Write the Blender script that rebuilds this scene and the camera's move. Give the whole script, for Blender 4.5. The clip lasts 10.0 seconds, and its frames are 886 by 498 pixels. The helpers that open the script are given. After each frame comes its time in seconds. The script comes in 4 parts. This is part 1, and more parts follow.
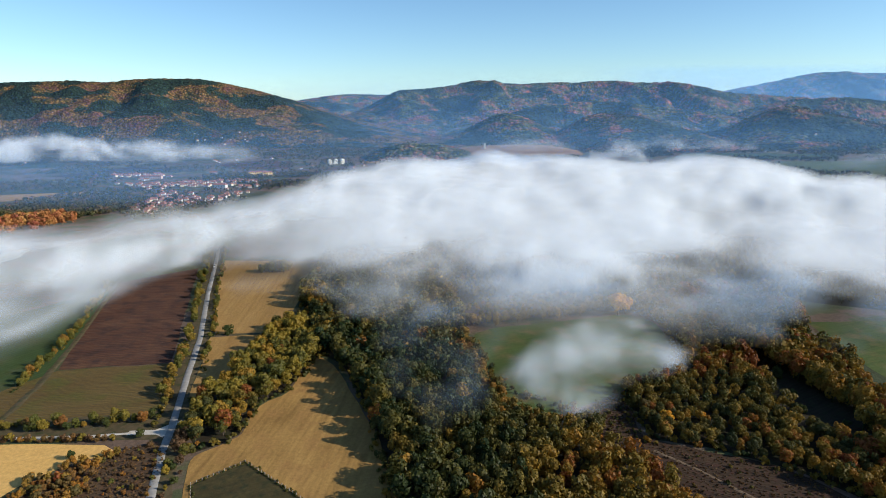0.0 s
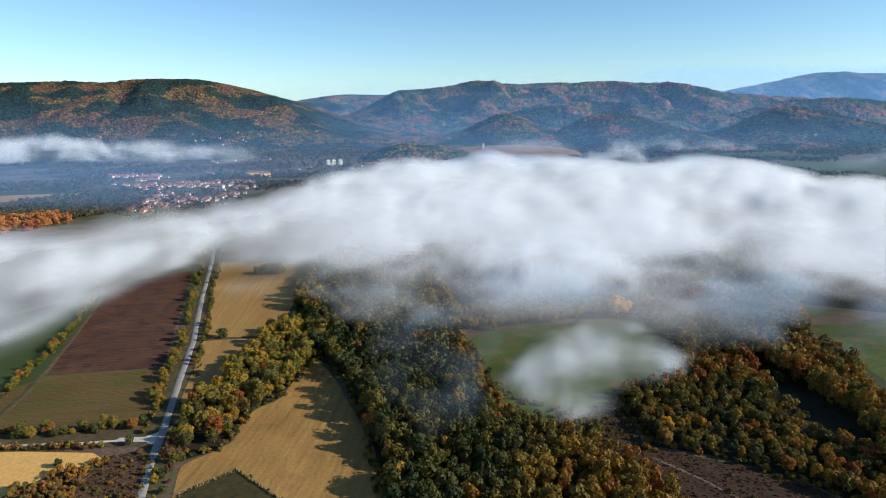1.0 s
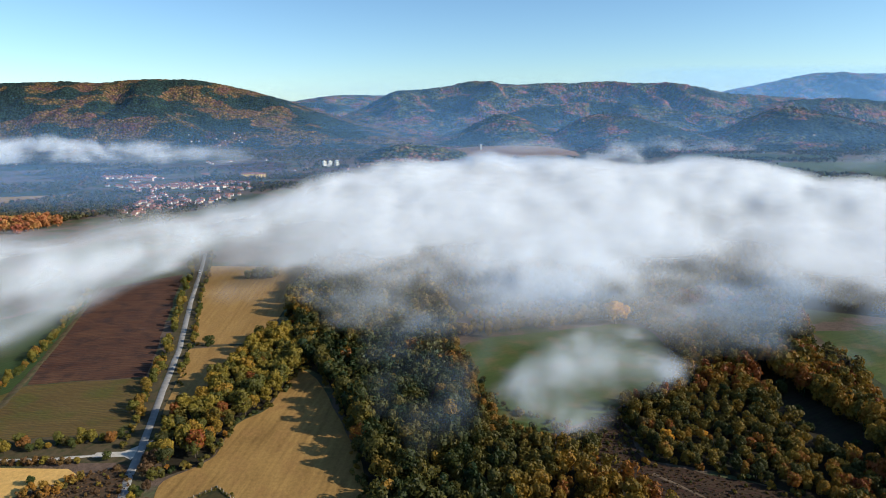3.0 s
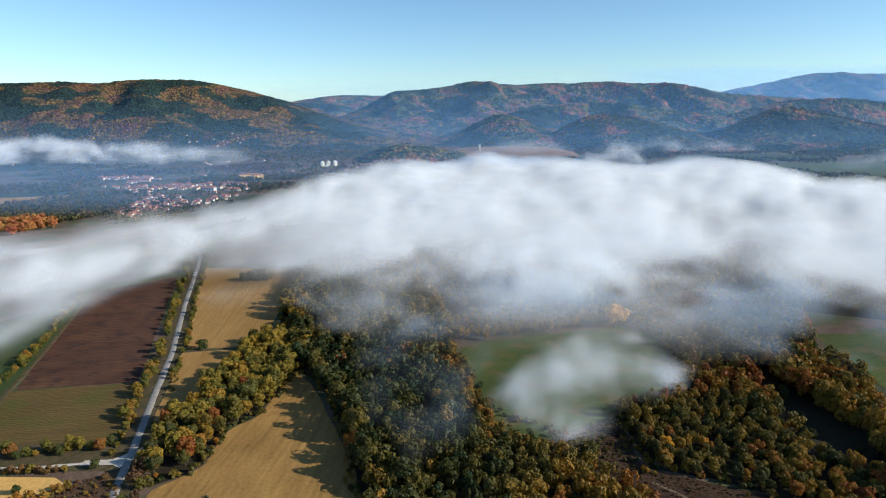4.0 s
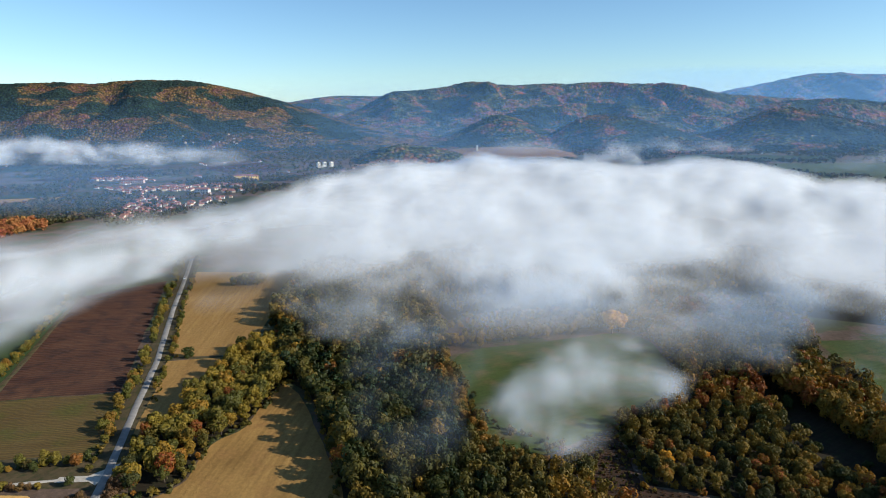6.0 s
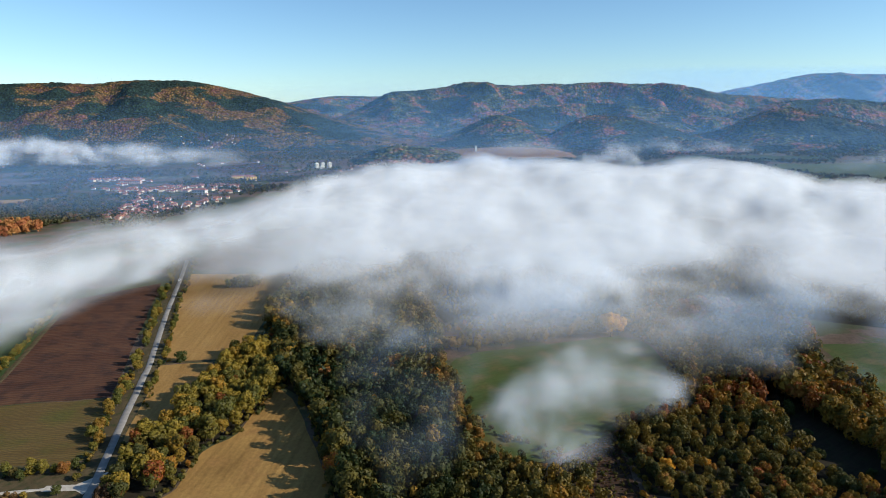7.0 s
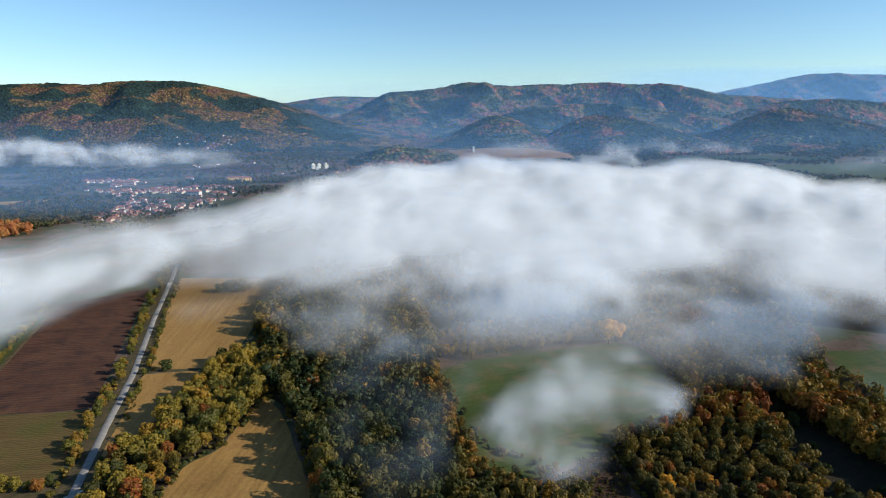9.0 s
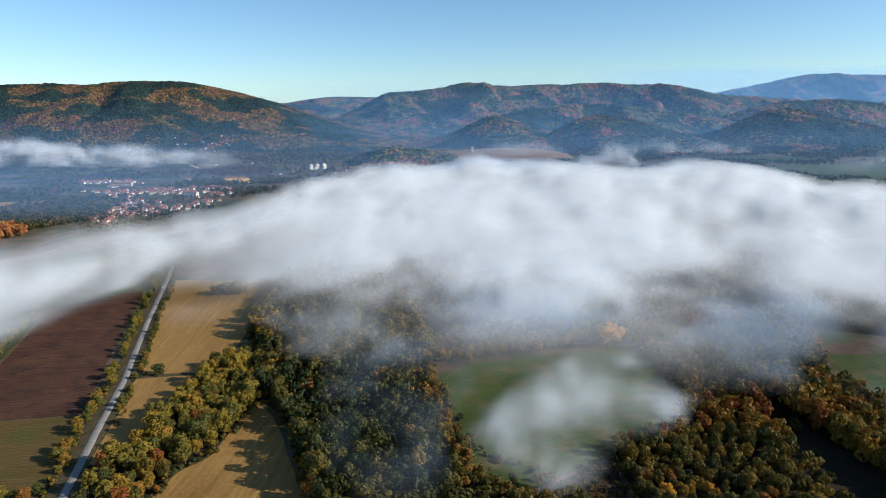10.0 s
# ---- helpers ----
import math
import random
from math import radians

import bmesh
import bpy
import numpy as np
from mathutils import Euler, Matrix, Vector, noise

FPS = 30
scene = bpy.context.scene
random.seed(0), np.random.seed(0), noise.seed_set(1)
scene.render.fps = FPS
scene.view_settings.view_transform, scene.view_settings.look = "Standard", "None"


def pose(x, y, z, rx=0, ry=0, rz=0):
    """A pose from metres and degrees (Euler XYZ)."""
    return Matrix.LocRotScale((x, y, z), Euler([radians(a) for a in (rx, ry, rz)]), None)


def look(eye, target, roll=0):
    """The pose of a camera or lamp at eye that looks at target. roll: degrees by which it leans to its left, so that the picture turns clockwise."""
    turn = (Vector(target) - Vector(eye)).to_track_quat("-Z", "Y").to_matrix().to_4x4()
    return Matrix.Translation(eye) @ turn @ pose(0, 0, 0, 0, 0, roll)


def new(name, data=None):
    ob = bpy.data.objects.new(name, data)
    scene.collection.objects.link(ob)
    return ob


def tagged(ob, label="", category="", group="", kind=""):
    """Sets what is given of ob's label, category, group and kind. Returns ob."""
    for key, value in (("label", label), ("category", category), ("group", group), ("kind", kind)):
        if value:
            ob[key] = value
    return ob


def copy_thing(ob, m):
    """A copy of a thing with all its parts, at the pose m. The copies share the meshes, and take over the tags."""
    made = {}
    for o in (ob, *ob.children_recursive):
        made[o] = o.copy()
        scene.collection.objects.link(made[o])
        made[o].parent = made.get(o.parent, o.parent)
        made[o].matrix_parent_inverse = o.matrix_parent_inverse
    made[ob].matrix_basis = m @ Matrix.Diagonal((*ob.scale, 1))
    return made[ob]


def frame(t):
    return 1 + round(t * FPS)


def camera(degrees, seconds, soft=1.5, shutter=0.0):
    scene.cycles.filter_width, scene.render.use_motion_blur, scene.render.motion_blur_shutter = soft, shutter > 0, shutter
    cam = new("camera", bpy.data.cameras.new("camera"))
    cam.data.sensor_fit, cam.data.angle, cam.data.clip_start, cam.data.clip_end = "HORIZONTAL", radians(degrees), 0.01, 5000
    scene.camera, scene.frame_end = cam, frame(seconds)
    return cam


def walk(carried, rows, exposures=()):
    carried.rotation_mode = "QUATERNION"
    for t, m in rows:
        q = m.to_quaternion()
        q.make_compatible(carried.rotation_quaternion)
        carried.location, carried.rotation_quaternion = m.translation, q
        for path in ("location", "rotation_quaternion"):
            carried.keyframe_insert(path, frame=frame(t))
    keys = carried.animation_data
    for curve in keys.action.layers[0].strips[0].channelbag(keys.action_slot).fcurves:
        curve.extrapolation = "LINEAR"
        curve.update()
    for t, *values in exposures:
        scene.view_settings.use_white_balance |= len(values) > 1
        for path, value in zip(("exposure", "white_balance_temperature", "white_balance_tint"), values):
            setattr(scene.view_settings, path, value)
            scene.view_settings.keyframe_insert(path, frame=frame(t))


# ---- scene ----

EXPOSURE, KELVIN = 0.40, 5650

# The camera: an aerial glide at 130 m over the valley floor. Rows: t, x, y, z, yaw, pitch, roll.
cam = camera(72.0, 10.0, 0.95)
PATH = [
    (0.0, 0.0, 0.0, 130.0, -0.0, -13.325, 0.46),
    (1.0, 1.53, 4.92, 130.06, -0.073, -13.305, 0.47),
    (2.0, 3.05, 9.83, 130.13, -0.146, -13.286, 0.481),
    (3.0, 4.56, 14.71, 130.19, -0.219, -13.266, 0.491),
    (4.0, 6.06, 19.58, 130.26, -0.292, -13.246, 0.501),
    (5.0, 7.55, 24.43, 130.32, -0.365, -13.226, 0.512),
    (6.0, 9.03, 29.26, 130.38, -0.438, -13.206, 0.522),
    (7.0, 10.51, 34.07, 130.45, -0.511, -13.186, 0.532),
    (8.0, 11.97, 38.86, 130.51, -0.584, -13.166, 0.543),
    (9.0, 13.42, 43.64, 130.57, -0.657, -13.146, 0.553),
    (10.0, 14.86, 48.39, 130.64, -0.73, -13.126, 0.563),
]
walk(cam, [(t, pose(x, y, z, 90 + p, r, w)) for t, x, y, z, w, p, r in PATH], [(0, EXPOSURE, KELVIN, 9), (3, EXPOSURE, KELVIN, 9), (10, EXPOSURE - 0.1, KELVIN, 9)])
scene.cycles.transparent_max_bounces = 90

# ---- light: low autumn sun from the right, clear sky ----
SUN_EL, SUN_AZ = radians(26), radians(-13)
world = bpy.data.worlds.new("sky")
scene.world = world
world.use_nodes = True
wn = world.node_tree.nodes
sky = wn.new("ShaderNodeTexSky")
sky.sky_type = "NISHITA"
sky.sun_disc = False
sky.sun_elevation, sky.sun_rotation = SUN_EL, radians(90) - SUN_AZ
sky.altitude, sky.air_density, sky.dust_density, sky.ozone_density = 1500, 1.0, 0.7, 0.0
wn["Background"].inputs[1].default_value = 0.099
tint = wn.new("ShaderNodeMix")
tint.data_type, tint.blend_type = "RGBA", "MULTIPLY"
tint.inputs[0].default_value = 1.0
tint.inputs[7].default_value = (0.82, 0.98, 1.05, 1)
world.node_tree.links.new(sky.outputs[0], tint.inputs[6])
world.node_tree.links.new(tint.outputs[2], wn["Background"].inputs[0])
sun = new("sun", bpy.data.lights.new("sun", "SUN"))
sun.data.energy, sun.data.angle, sun.data.color = 4.7, radians(0.55), (1.0, 0.86, 0.66)
sun.matrix_world = look((900 * math.cos(SUN_EL) * math.cos(SUN_AZ), 900 * math.cos(SUN_EL) * math.sin(SUN_AZ), 900 * math.sin(SUN_EL)), (0, 0, 0))


# ---- small tools ----
def lattice(ix, iy, seed):
    h = (ix.astype(np.int64) * 374761393 + iy.astype(np.int64) * 668265263 + seed * 974711) & 0xFFFFFFFF
    h = ((h ^ (h >> 13)) * 1274126177) & 0xFFFFFFFF
    return ((h ^ (h >> 16)) & 0xFFFF) / 65535.0


def vnoise(x, y, seed=0):
    ix, iy = np.floor(x), np.floor(y)
    fx, fy = x - ix, y - iy
    fx, fy = fx * fx * fx * (fx * (fx * 6 - 15) + 10), fy * fy * fy * (fy * (fy * 6 - 15) + 10)
    a, b = lattice(ix, iy, seed), lattice(ix + 1, iy, seed)
    c, d = lattice(ix, iy + 1, seed), lattice(ix + 1, iy + 1, seed)
    return (a * (1 - fx) + b * fx) * (1 - fy) + (c * (1 - fx) + d * fx) * fy


def fbm(x, y, seed=0, octaves=4):
    total, amp, out = 0.0, 1.0, 0.0
    for o in range(octaves):
        out = out + amp * vnoise(x * 2 ** o + 17.3 * o, y * 2 ** o - 9.1 * o, seed + o)
        total += amp
        amp *= 0.5
    return out / total


def smooth(a, b, x):
    s = np.clip((x - a) / (b - a), 0, 1)
    return s * s * (3 - 2 * s)


def mesh_from(name, verts, faces, material, smooth_shade=False, attrs=()):
    """A mesh from arrays: verts n x 3, faces m x 3 or m x 4."""
    me = bpy.data.meshes.new(name)
    verts, faces = np.asarray(verts, np.float32), np.asarray(faces, np.int32)
    k = faces.shape[1]
    me.vertices.add(len(verts))
    me.vertices.foreach_set("co", verts.ravel())
    me.loops.add(faces.size)
    me.loops.foreach_set("vertex_index", faces.ravel())
    me.polygons.add(len(faces))
    me.polygons.foreach_set("loop_start", np.arange(0, faces.size, k, dtype=np.int32))
    if smooth_shade:
        me.polygons.foreach_set("use_smooth", np.ones(len(faces), bool))
    for key, values in attrs:
        me.attributes.new(key, "FLOAT", "POINT").data.foreach_set("value", np.asarray(values, np.float32))
    me.update(calc_edges=True)
    me.materials.append(material)
    return me


def grid_faces(nu, nv):
    i = np.arange(nu - 1)[:, None] * nv + np.arange(nv - 1)[None]
    return np.stack([i, i + nv, i + nv + 1, i + 1], -1).reshape(-1, 4)


def part(name, bm, material, parent, label=""):
    me = bpy.data.meshes.new(name)
    bm.to_mesh(me)
    bm.free()
    me.materials.append(material)
    ob = new(name, me)
    ob.parent = parent
    return tagged(ob, label)


def inside(px, py, poly):
    ok = np.zeros(len(px), bool)
    j = len(poly) - 1
    for i in range(len(poly)):
        (xi, yi), (xj, yj) = poly[i], poly[j]
        if yi != yj:
            ok ^= ((yi > py) != (yj > py)) & (px < (xj - xi) * (py - yi) / (yj - yi) + xi)
        j = i
    return ok


def along(line, step):
    """Points every step metres along a polyline, with the direction there."""
    out = []
    for (x0, y0), (x1, y1) in zip(line, line[1:]):
        n = max(1, int(math.hypot(x1 - x0, y1 - y0) / step))
        for i in range(n):
            out.append((x0 + (x1 - x0) * i / n, y0 + (y1 - y0) * i / n, math.atan2(y1 - y0, x1 - x0)))
    return out


# ---- materials ----
class Nodes:
    """A short way to write node materials."""

    def __init__(self, name):
        self.mat = bpy.data.materials.new(name)
        self.mat.use_nodes = True
        self.t = self.mat.node_tree
        self.t.nodes.clear()
        self.out = self.t.nodes.new("ShaderNodeOutputMaterial")

    def node(self, kind, **inputs):
        n = self.t.nodes.new(kind)
        for key, value in inputs.items():
            self.put(n.inputs[key.replace("_", " ")], value)
        return n

    def put(self, socket, value):
        if isinstance(value, bpy.types.NodeSocket):
            self.t.links.new(value, socket)
        elif isinstance(value, tuple) and len(value) == 3 and socket.type == "RGBA":
            socket.default_value = (*value, 1)
        else:
            socket.default_value = value

    def place(self, scale=(1, 1, 1), turn=0.0):
        out = self.t.nodes.new("ShaderNodeNewGeometry").outputs["Position"]
        for key, value in (("Rotation", (0, 0, turn)), ("Scale", scale)):
            m = self.t.nodes.new("ShaderNodeMapping")
            m.inputs[key].default_value = value
            self.t.links.new(out, m.inputs["Vector"])
            out = m.outputs[0]
        return out

    def noise(self, vector, size, detail=4.0, rough=0.55):
        return self.node("ShaderNodeTexNoise", Vector=vector, Scale=1.0 / size, Detail=detail, Roughness=rough).outputs["Fac"]

    def ramp(self, fac, stops):
        n = self.t.nodes.new("ShaderNodeValToRGB")
        while len(n.color_ramp.elements) < len(stops):
            n.color_ramp.elements.new(0.5)
        for e, (p, c) in zip(n.color_ramp.elements, stops):
            e.position = p
            e.color = (*c, 1) if isinstance(c, tuple) else (c, c, c, 1)
        self.t.links.new(fac, n.inputs[0])
        return n.outputs[0]

    def mix(self, fac, a, b, blend="MIX"):
        n = self.t.nodes.new("ShaderNodeMix")
        n.data_type, n.blend_type = "RGBA", blend
        for i, v in ((0, fac), (6, a), (7, b)):
            self.put(n.inputs[i], v)
        return n.outputs[2]

    def math(self, op, a, b=0.0):
        n = self.t.nodes.new("ShaderNodeMath")
        n.operation = op
        self.put(n.inputs[0], a)
        self.put(n.inputs[1], b)
        return n.outputs[0]

    def bump(self, height, depth, strength=1.0):
        return self.node("ShaderNodeBump", Height=height, Distance=depth, Strength=strength).outputs[0]

    def finish(self, shader):
        self.t.links.new(shader, self.out.inputs[0])
        return self.mat

    def plain(self, color, rough=0.9, normal=None, metal=0.0):
        p = self.node("ShaderNodeBsdfPrincipled", Base_Color=color, Roughness=rough, Metallic=metal)
        p.inputs["Specular IOR Level"].default_value = 0.2
        if normal is not None:
            self.t.links.new(normal, p.inputs["Normal"])
        return self.finish(p.outputs[0])


def field_material(name, dark, light, row, turn, row_depth=0.5, patch=45.0, tint=None, row_mix=0.35, wob=2.0):
    """Soil, stubble or grass in rows that run along turn, with patches and a fine grain."""
    n = Nodes(name)
    pos = n.place((1, 1, 1), -turn)
    big = n.noise(pos, patch, 5)
    fine = n.noise(pos, 1.6, 6, 0.7)
    streak = n.noise(n.place((0.05, 0.8, 1), -turn), 2.2, 3)
    wave = n.node("ShaderNodeTexWave", Vector=pos, Scale=0.314 / row, Distortion=wob, Detail=2.0, Detail_Scale=0.6)
    wave.bands_direction = "Y"
    w = wave.outputs["Fac"]
    c = n.ramp(n.math("ADD", n.math("MULTIPLY", big, 0.45), n.math("MULTIPLY", streak, 0.55)), [(0.3, dark), (0.7, light)])
    if tint:
        c = n.mix(n.ramp(n.noise(pos, patch * 0.45, 5), [(0.48, 0.0), (0.68, 1.0)]), c, tint)
    c = n.mix(n.math("MULTIPLY", w, row_mix), c, n.mix(0.6, c, (0.0, 0.0, 0.0)))
    c = n.mix(0.55, c, n.mix(1.0, c, n.ramp(fine, [(0.3, 0.45), (0.7, 1.0)]), "MULTIPLY"))
    h = n.math("ADD", n.math("MULTIPLY", w, row_depth), n.math("MULTIPLY", fine, 0.7))
    return n.plain(c, 0.95, n.bump(h, 0.4, 0.6))


def ground_material():
    n = Nodes("valley_ground")
    pos = n.place()
    big = n.noise(pos, 170, 6, 0.6)
    mid = n.noise(pos, 30, 5)
    fine = n.noise(pos, 2.2, 5, 0.7)
    c = n.ramp(big, [(0.38, (0.055, 0.07, 0.03)), (0.45, (0.09, 0.095, 0.04)), (0.47, (0.16, 0.105, 0.07)), (0.53, (0.18, 0.12, 0.085)), (0.55, (0.10, 0.11, 0.045)), (0.61, (0.09, 0.10, 0.04)), (0.63, (0.23, 0.18, 0.10))])
    c = n.mix(n.ramp(mid, [(0.45, 0.0), (0.7, 0.6)]), c, (0.06, 0.055, 0.024))
    c = n.mix(0.7, c, n.mix(1.0, c, n.ramp(fine, [(0.3, 0.4), (0.7, 1.0)]), "MULTIPLY"))
    return n.plain(c, 0.95, n.bump(n.math("ADD", fine, mid), 0.8, 0.7))


def leaf_material(name, stops, source="tone"):
    """Foliage whose hue goes by tree, with leaf-to-leaf change and light through the leaves."""
    n = Nodes(name)
    if source == "tone":
        tone = n.node("ShaderNodeAttribute")
        tone.attribute_name = "tone"
        tone = tone.outputs["Fac"]
    else:
        tone = n.t.nodes.new("ShaderNodeObjectInfo").outputs["Random"]
    isl = n.t.nodes.new("ShaderNodeNewGeometry").outputs["Random Per Island"]
    shifted = n.math("ADD", tone, n.math("MULTIPLY", n.math("SUBTRACT", isl, 0.5), 0.10))
    c = n.ramp(shifted, stops)
    c = n.mix(1.0, c, n.mix(1.0, n.ramp(isl, [(0.0, 0.78), (1.0, 1.15)]), (1.11, 1.0, 0.84), "MULTIPLY"), "MULTIPLY")
    d = n.node("ShaderNodeBsdfDiffuse", Color=c, Roughness=0.6)
    t = n.node("ShaderNodeBsdfTranslucent", Color=n.mix(0.5, c, n.mix(1.0, c, (1.4, 1.2, 0.5), "MULTIPLY")))
    g = n.node("ShaderNodeBsdfGlossy", Color=(0.5, 0.5, 0.5), Roughness=0.6)
    m = n.node("ShaderNodeMixShader", Fac=0.2)
    n.t.links.new(d.outputs[0], m.inputs[1])
    n.t.links.new(t.outputs[0], m.inputs[2])
    m2 = n.node("ShaderNodeMixShader", Fac=0.03)
    n.t.links.new(m.outputs[0], m2.inputs[1])
    n.t.links.new(g.outputs[0], m2.inputs[2])
    return n.finish(m2.outputs[0])


AUTUMN = [(0.0, (0.020, 0.040, 0.012)), (0.22, (0.05, 0.062, 0.015)), (0.45, (0.11, 0.098, 0.019)), (0.65, (0.185, 0.135, 0.02)),
          (0.8, (0.26, 0.165, 0.02)), (0.93, (0.27, 0.13, 0.018)), (1.0, (0.22, 0.075, 0.02))]
MAT_LEAF = leaf_material("autumn_leaves", AUTUMN)
n = Nodes("bark")
MAT_BARK = n.plain(n.ramp(n.noise(n.place((1, 1, 0.2)), 0.3), [(0.3, (0.05, 0.035, 0.025)), (0.7, (0.13, 0.10, 0.075))]), 0.9)
MAT_GROUND = ground_material()
MAT_STUBBLE = field_material("stubble_soil", (0.27, 0.148, 0.04), (0.46, 0.275, 0.082), 3.2, radians(95), 0.1, 34, (0.35, 0.195, 0.058), 0.05)
MAT_STUBBLE_B = field_material("stubble_curved", (0.215, 0.118, 0.03), (0.48, 0.282, 0.08), 2.8, radians(84), 0.12, 22, (0.34, 0.185, 0.055), 0.08, 3.0)
MAT_SAND = field_material("pale_stubble", (0.68, 0.395, 0.105), (0.76, 0.46, 0.14), 4.0, radians(10), 0.05, 40, None, 0.03)
MAT_PLOUGH = field_material("ploughed_earth", (0.07, 0.026, 0.015), (0.16, 0.076, 0.038), 2.4, radians(8), 0.8, 22, (0.055, 0.028, 0.02), 0.5, 7.0)
MAT_VINE = field_material("low_crop_rows", (0.115, 0.07, 0.02), (0.18, 0.12, 0.035), 1.5, radians(8), 1.0, 38, (0.115, 0.10, 0.02), 0.35, 9.0)
MAT_GREEN = field_material("winter_green", (0.035, 0.062, 0.015), (0.06, 0.088, 0.022), 3.0, radians(60), 0.2, 50, (0.075, 0.082, 0.026), 0.15)
MAT_MEADOW = field_material("damp_meadow", (0.055, 0.085, 0.018), (0.10, 0.125, 0.03), 3.0, radians(20), 0.1, 26, (0.14, 0.115, 0.04), 0.08)
MAT_HEATH = field_material("brown_heath", (0.024, 0.014, 0.008), (0.08, 0.048, 0.024), 1.6, radians(-20), 0.4, 5, (0.07, 0.031, 0.02), 0.15, 12.0)
MAT_ROUGH = field_material("mauve_rough", (0.10, 0.062, 0.045), (0.16, 0.10, 0.075), 2.0, radians(10), 0.3, 14, (0.12, 0.10, 0.04), 0.1, 8.0)
MAT_SCRUB = field_material("dry_scrubland", (0.05, 0.032, 0.017), (0.13, 0.082, 0.042), 1.6, radians(40), 0.5, 6, (0.12, 0.06, 0.03), 0.1, 12.0)
# litter colour taken near black: the woods' shade is put into it
MAT_FLOOR = field_material("shaded_leaf_litter", (0.018, 0.014, 0.008), (0.045, 0.034, 0.017), 2.0, radians(30), 0.2, 8, (0.03, 0.032, 0.012), 0.1)
MAT_PEN = field_material("dark_pasture", (0.045, 0.034, 0.011), (0.08, 0.062, 0.02), 2.0, radians(30), 0.05, 7, (0.03, 0.034, 0.012), 0.0)
MAT_TRACK = field_material("trodden_earth", (0.13, 0.085, 0.05), (0.20, 0.14, 0.085), 2.0, radians(70), 0.1, 6, None, 0.05)
MAT_VERGE = field_material("dry_verge", (0.07, 0.055, 0.025), (0.14, 0.10, 0.05), 2.0, radians(70), 0.03, 7, (0.05, 0.056, 0.018), 0.0, 9.0)
n = Nodes("worn_asphalt")
p_ = n.place()
MAT_ROAD = n.plain(n.ramp(n.noise(p_, 2.5, 5), [(0.3, (0.22, 0.205, 0.185)), (0.7, (0.33, 0.305, 0.27))]), 0.85, n.bump(n.noise(p_, 0.1), 0.02))
n = Nodes("pale_gravel")
p_ = n.place()
MAT_GRAVEL = n.plain(n.ramp(n.noise(p_, 1.5, 5), [(0.3, (0.40, 0.35, 0.28)), (0.7, (0.56, 0.51, 0.43))]), 0.95, n.bump(n.noise(p_, 0.2), 0.05))


def fog_material(name, color, breakup, through_light=0.5, least=0.25, sun_lean=0.8, swell=0.3):
    """Water droplets in the given colour, lit from both faces; the 'droplets' attribute and a soft noise say how much
    of it there is.
    """
    n = Nodes(name)
    a = n.node("ShaderNodeAttribute")
    a.attribute_name = "droplets"
    pos = n.place((1, 0.55, 1))
    n1 = n.noise(pos, breakup, 3, 0.5)
    fac = n.math("MULTIPLY", a.outputs["Fac"], n.ramp(n1, [(0.3, least), (0.6, 1.0)]))
    # normals lean up toward the sun: brightening in place of scatter among droplets
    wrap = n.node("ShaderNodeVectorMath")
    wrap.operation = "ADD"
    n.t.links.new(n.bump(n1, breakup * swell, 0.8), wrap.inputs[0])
    wrap.inputs[1].default_value = (sun_lean, -0.2 * sun_lean, sun_lean)
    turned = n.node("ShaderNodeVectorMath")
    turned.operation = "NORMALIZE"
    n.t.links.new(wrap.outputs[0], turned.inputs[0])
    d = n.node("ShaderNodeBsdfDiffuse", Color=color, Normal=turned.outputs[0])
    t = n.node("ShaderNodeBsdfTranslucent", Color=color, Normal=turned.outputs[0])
    m = n.node("ShaderNodeMixShader", Fac=through_light)
    n.t.links.new(d.outputs[0], m.inputs[1])
    n.t.links.new(t.outputs[0], m.inputs[2])
    clear = n.node("ShaderNodeBsdfTransparent")
    m2 = n.node("ShaderNodeMixShader", Fac=fac)
    n.t.links.new(clear.outputs[0], m2.inputs[1])
    n.t.links.new(m.outputs[0], m2.inputs[2])
    return n.finish(m2.outputs[0])


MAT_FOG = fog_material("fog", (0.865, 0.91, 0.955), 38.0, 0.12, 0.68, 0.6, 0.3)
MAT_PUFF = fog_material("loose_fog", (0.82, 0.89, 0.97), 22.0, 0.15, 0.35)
# the blue that mist takes on in shade is painted into its colour
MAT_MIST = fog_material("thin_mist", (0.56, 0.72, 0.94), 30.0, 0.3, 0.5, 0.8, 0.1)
# blue light scattered over the distance is put into this sheet colour
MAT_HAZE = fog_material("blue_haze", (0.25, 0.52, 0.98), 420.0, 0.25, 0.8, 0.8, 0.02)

# ---- the valley floor ----
n_ = 81
gx, gy = np.meshgrid(np.linspace(-1, 1, n_), np.linspace(-1, 1, n_), indexing="ij")
gv = np.stack([np.sign(gx) * np.abs(gx) ** 1.7 * 6000, np.sign(gy) * np.abs(gy) ** 1.7 * 6000 + 600, 0 * gx], -1).reshape(-1, 3)
tagged(new("ground", mesh_from("ground", gv, grid_faces(n_, n_), MAT_GROUND, True)), "valley floor of scrub, dull grass and bare earth", "ground", kind="structure")


def rounded(corners, times=2):
    """The outline with its corners cut, so that it curves."""
    for _ in range(times):
        corners = [p for (x0, y0), (x1, y1) in zip(corners, corners[1:] + corners[:1]) for p in ((0.78 * x0 + 0.22 * x1, 0.78 * y0 + 0.22 * y1), (0.22 * x0 + 0.78 * x1, 0.22 * y0 + 0.78 * y1))]
    return corners


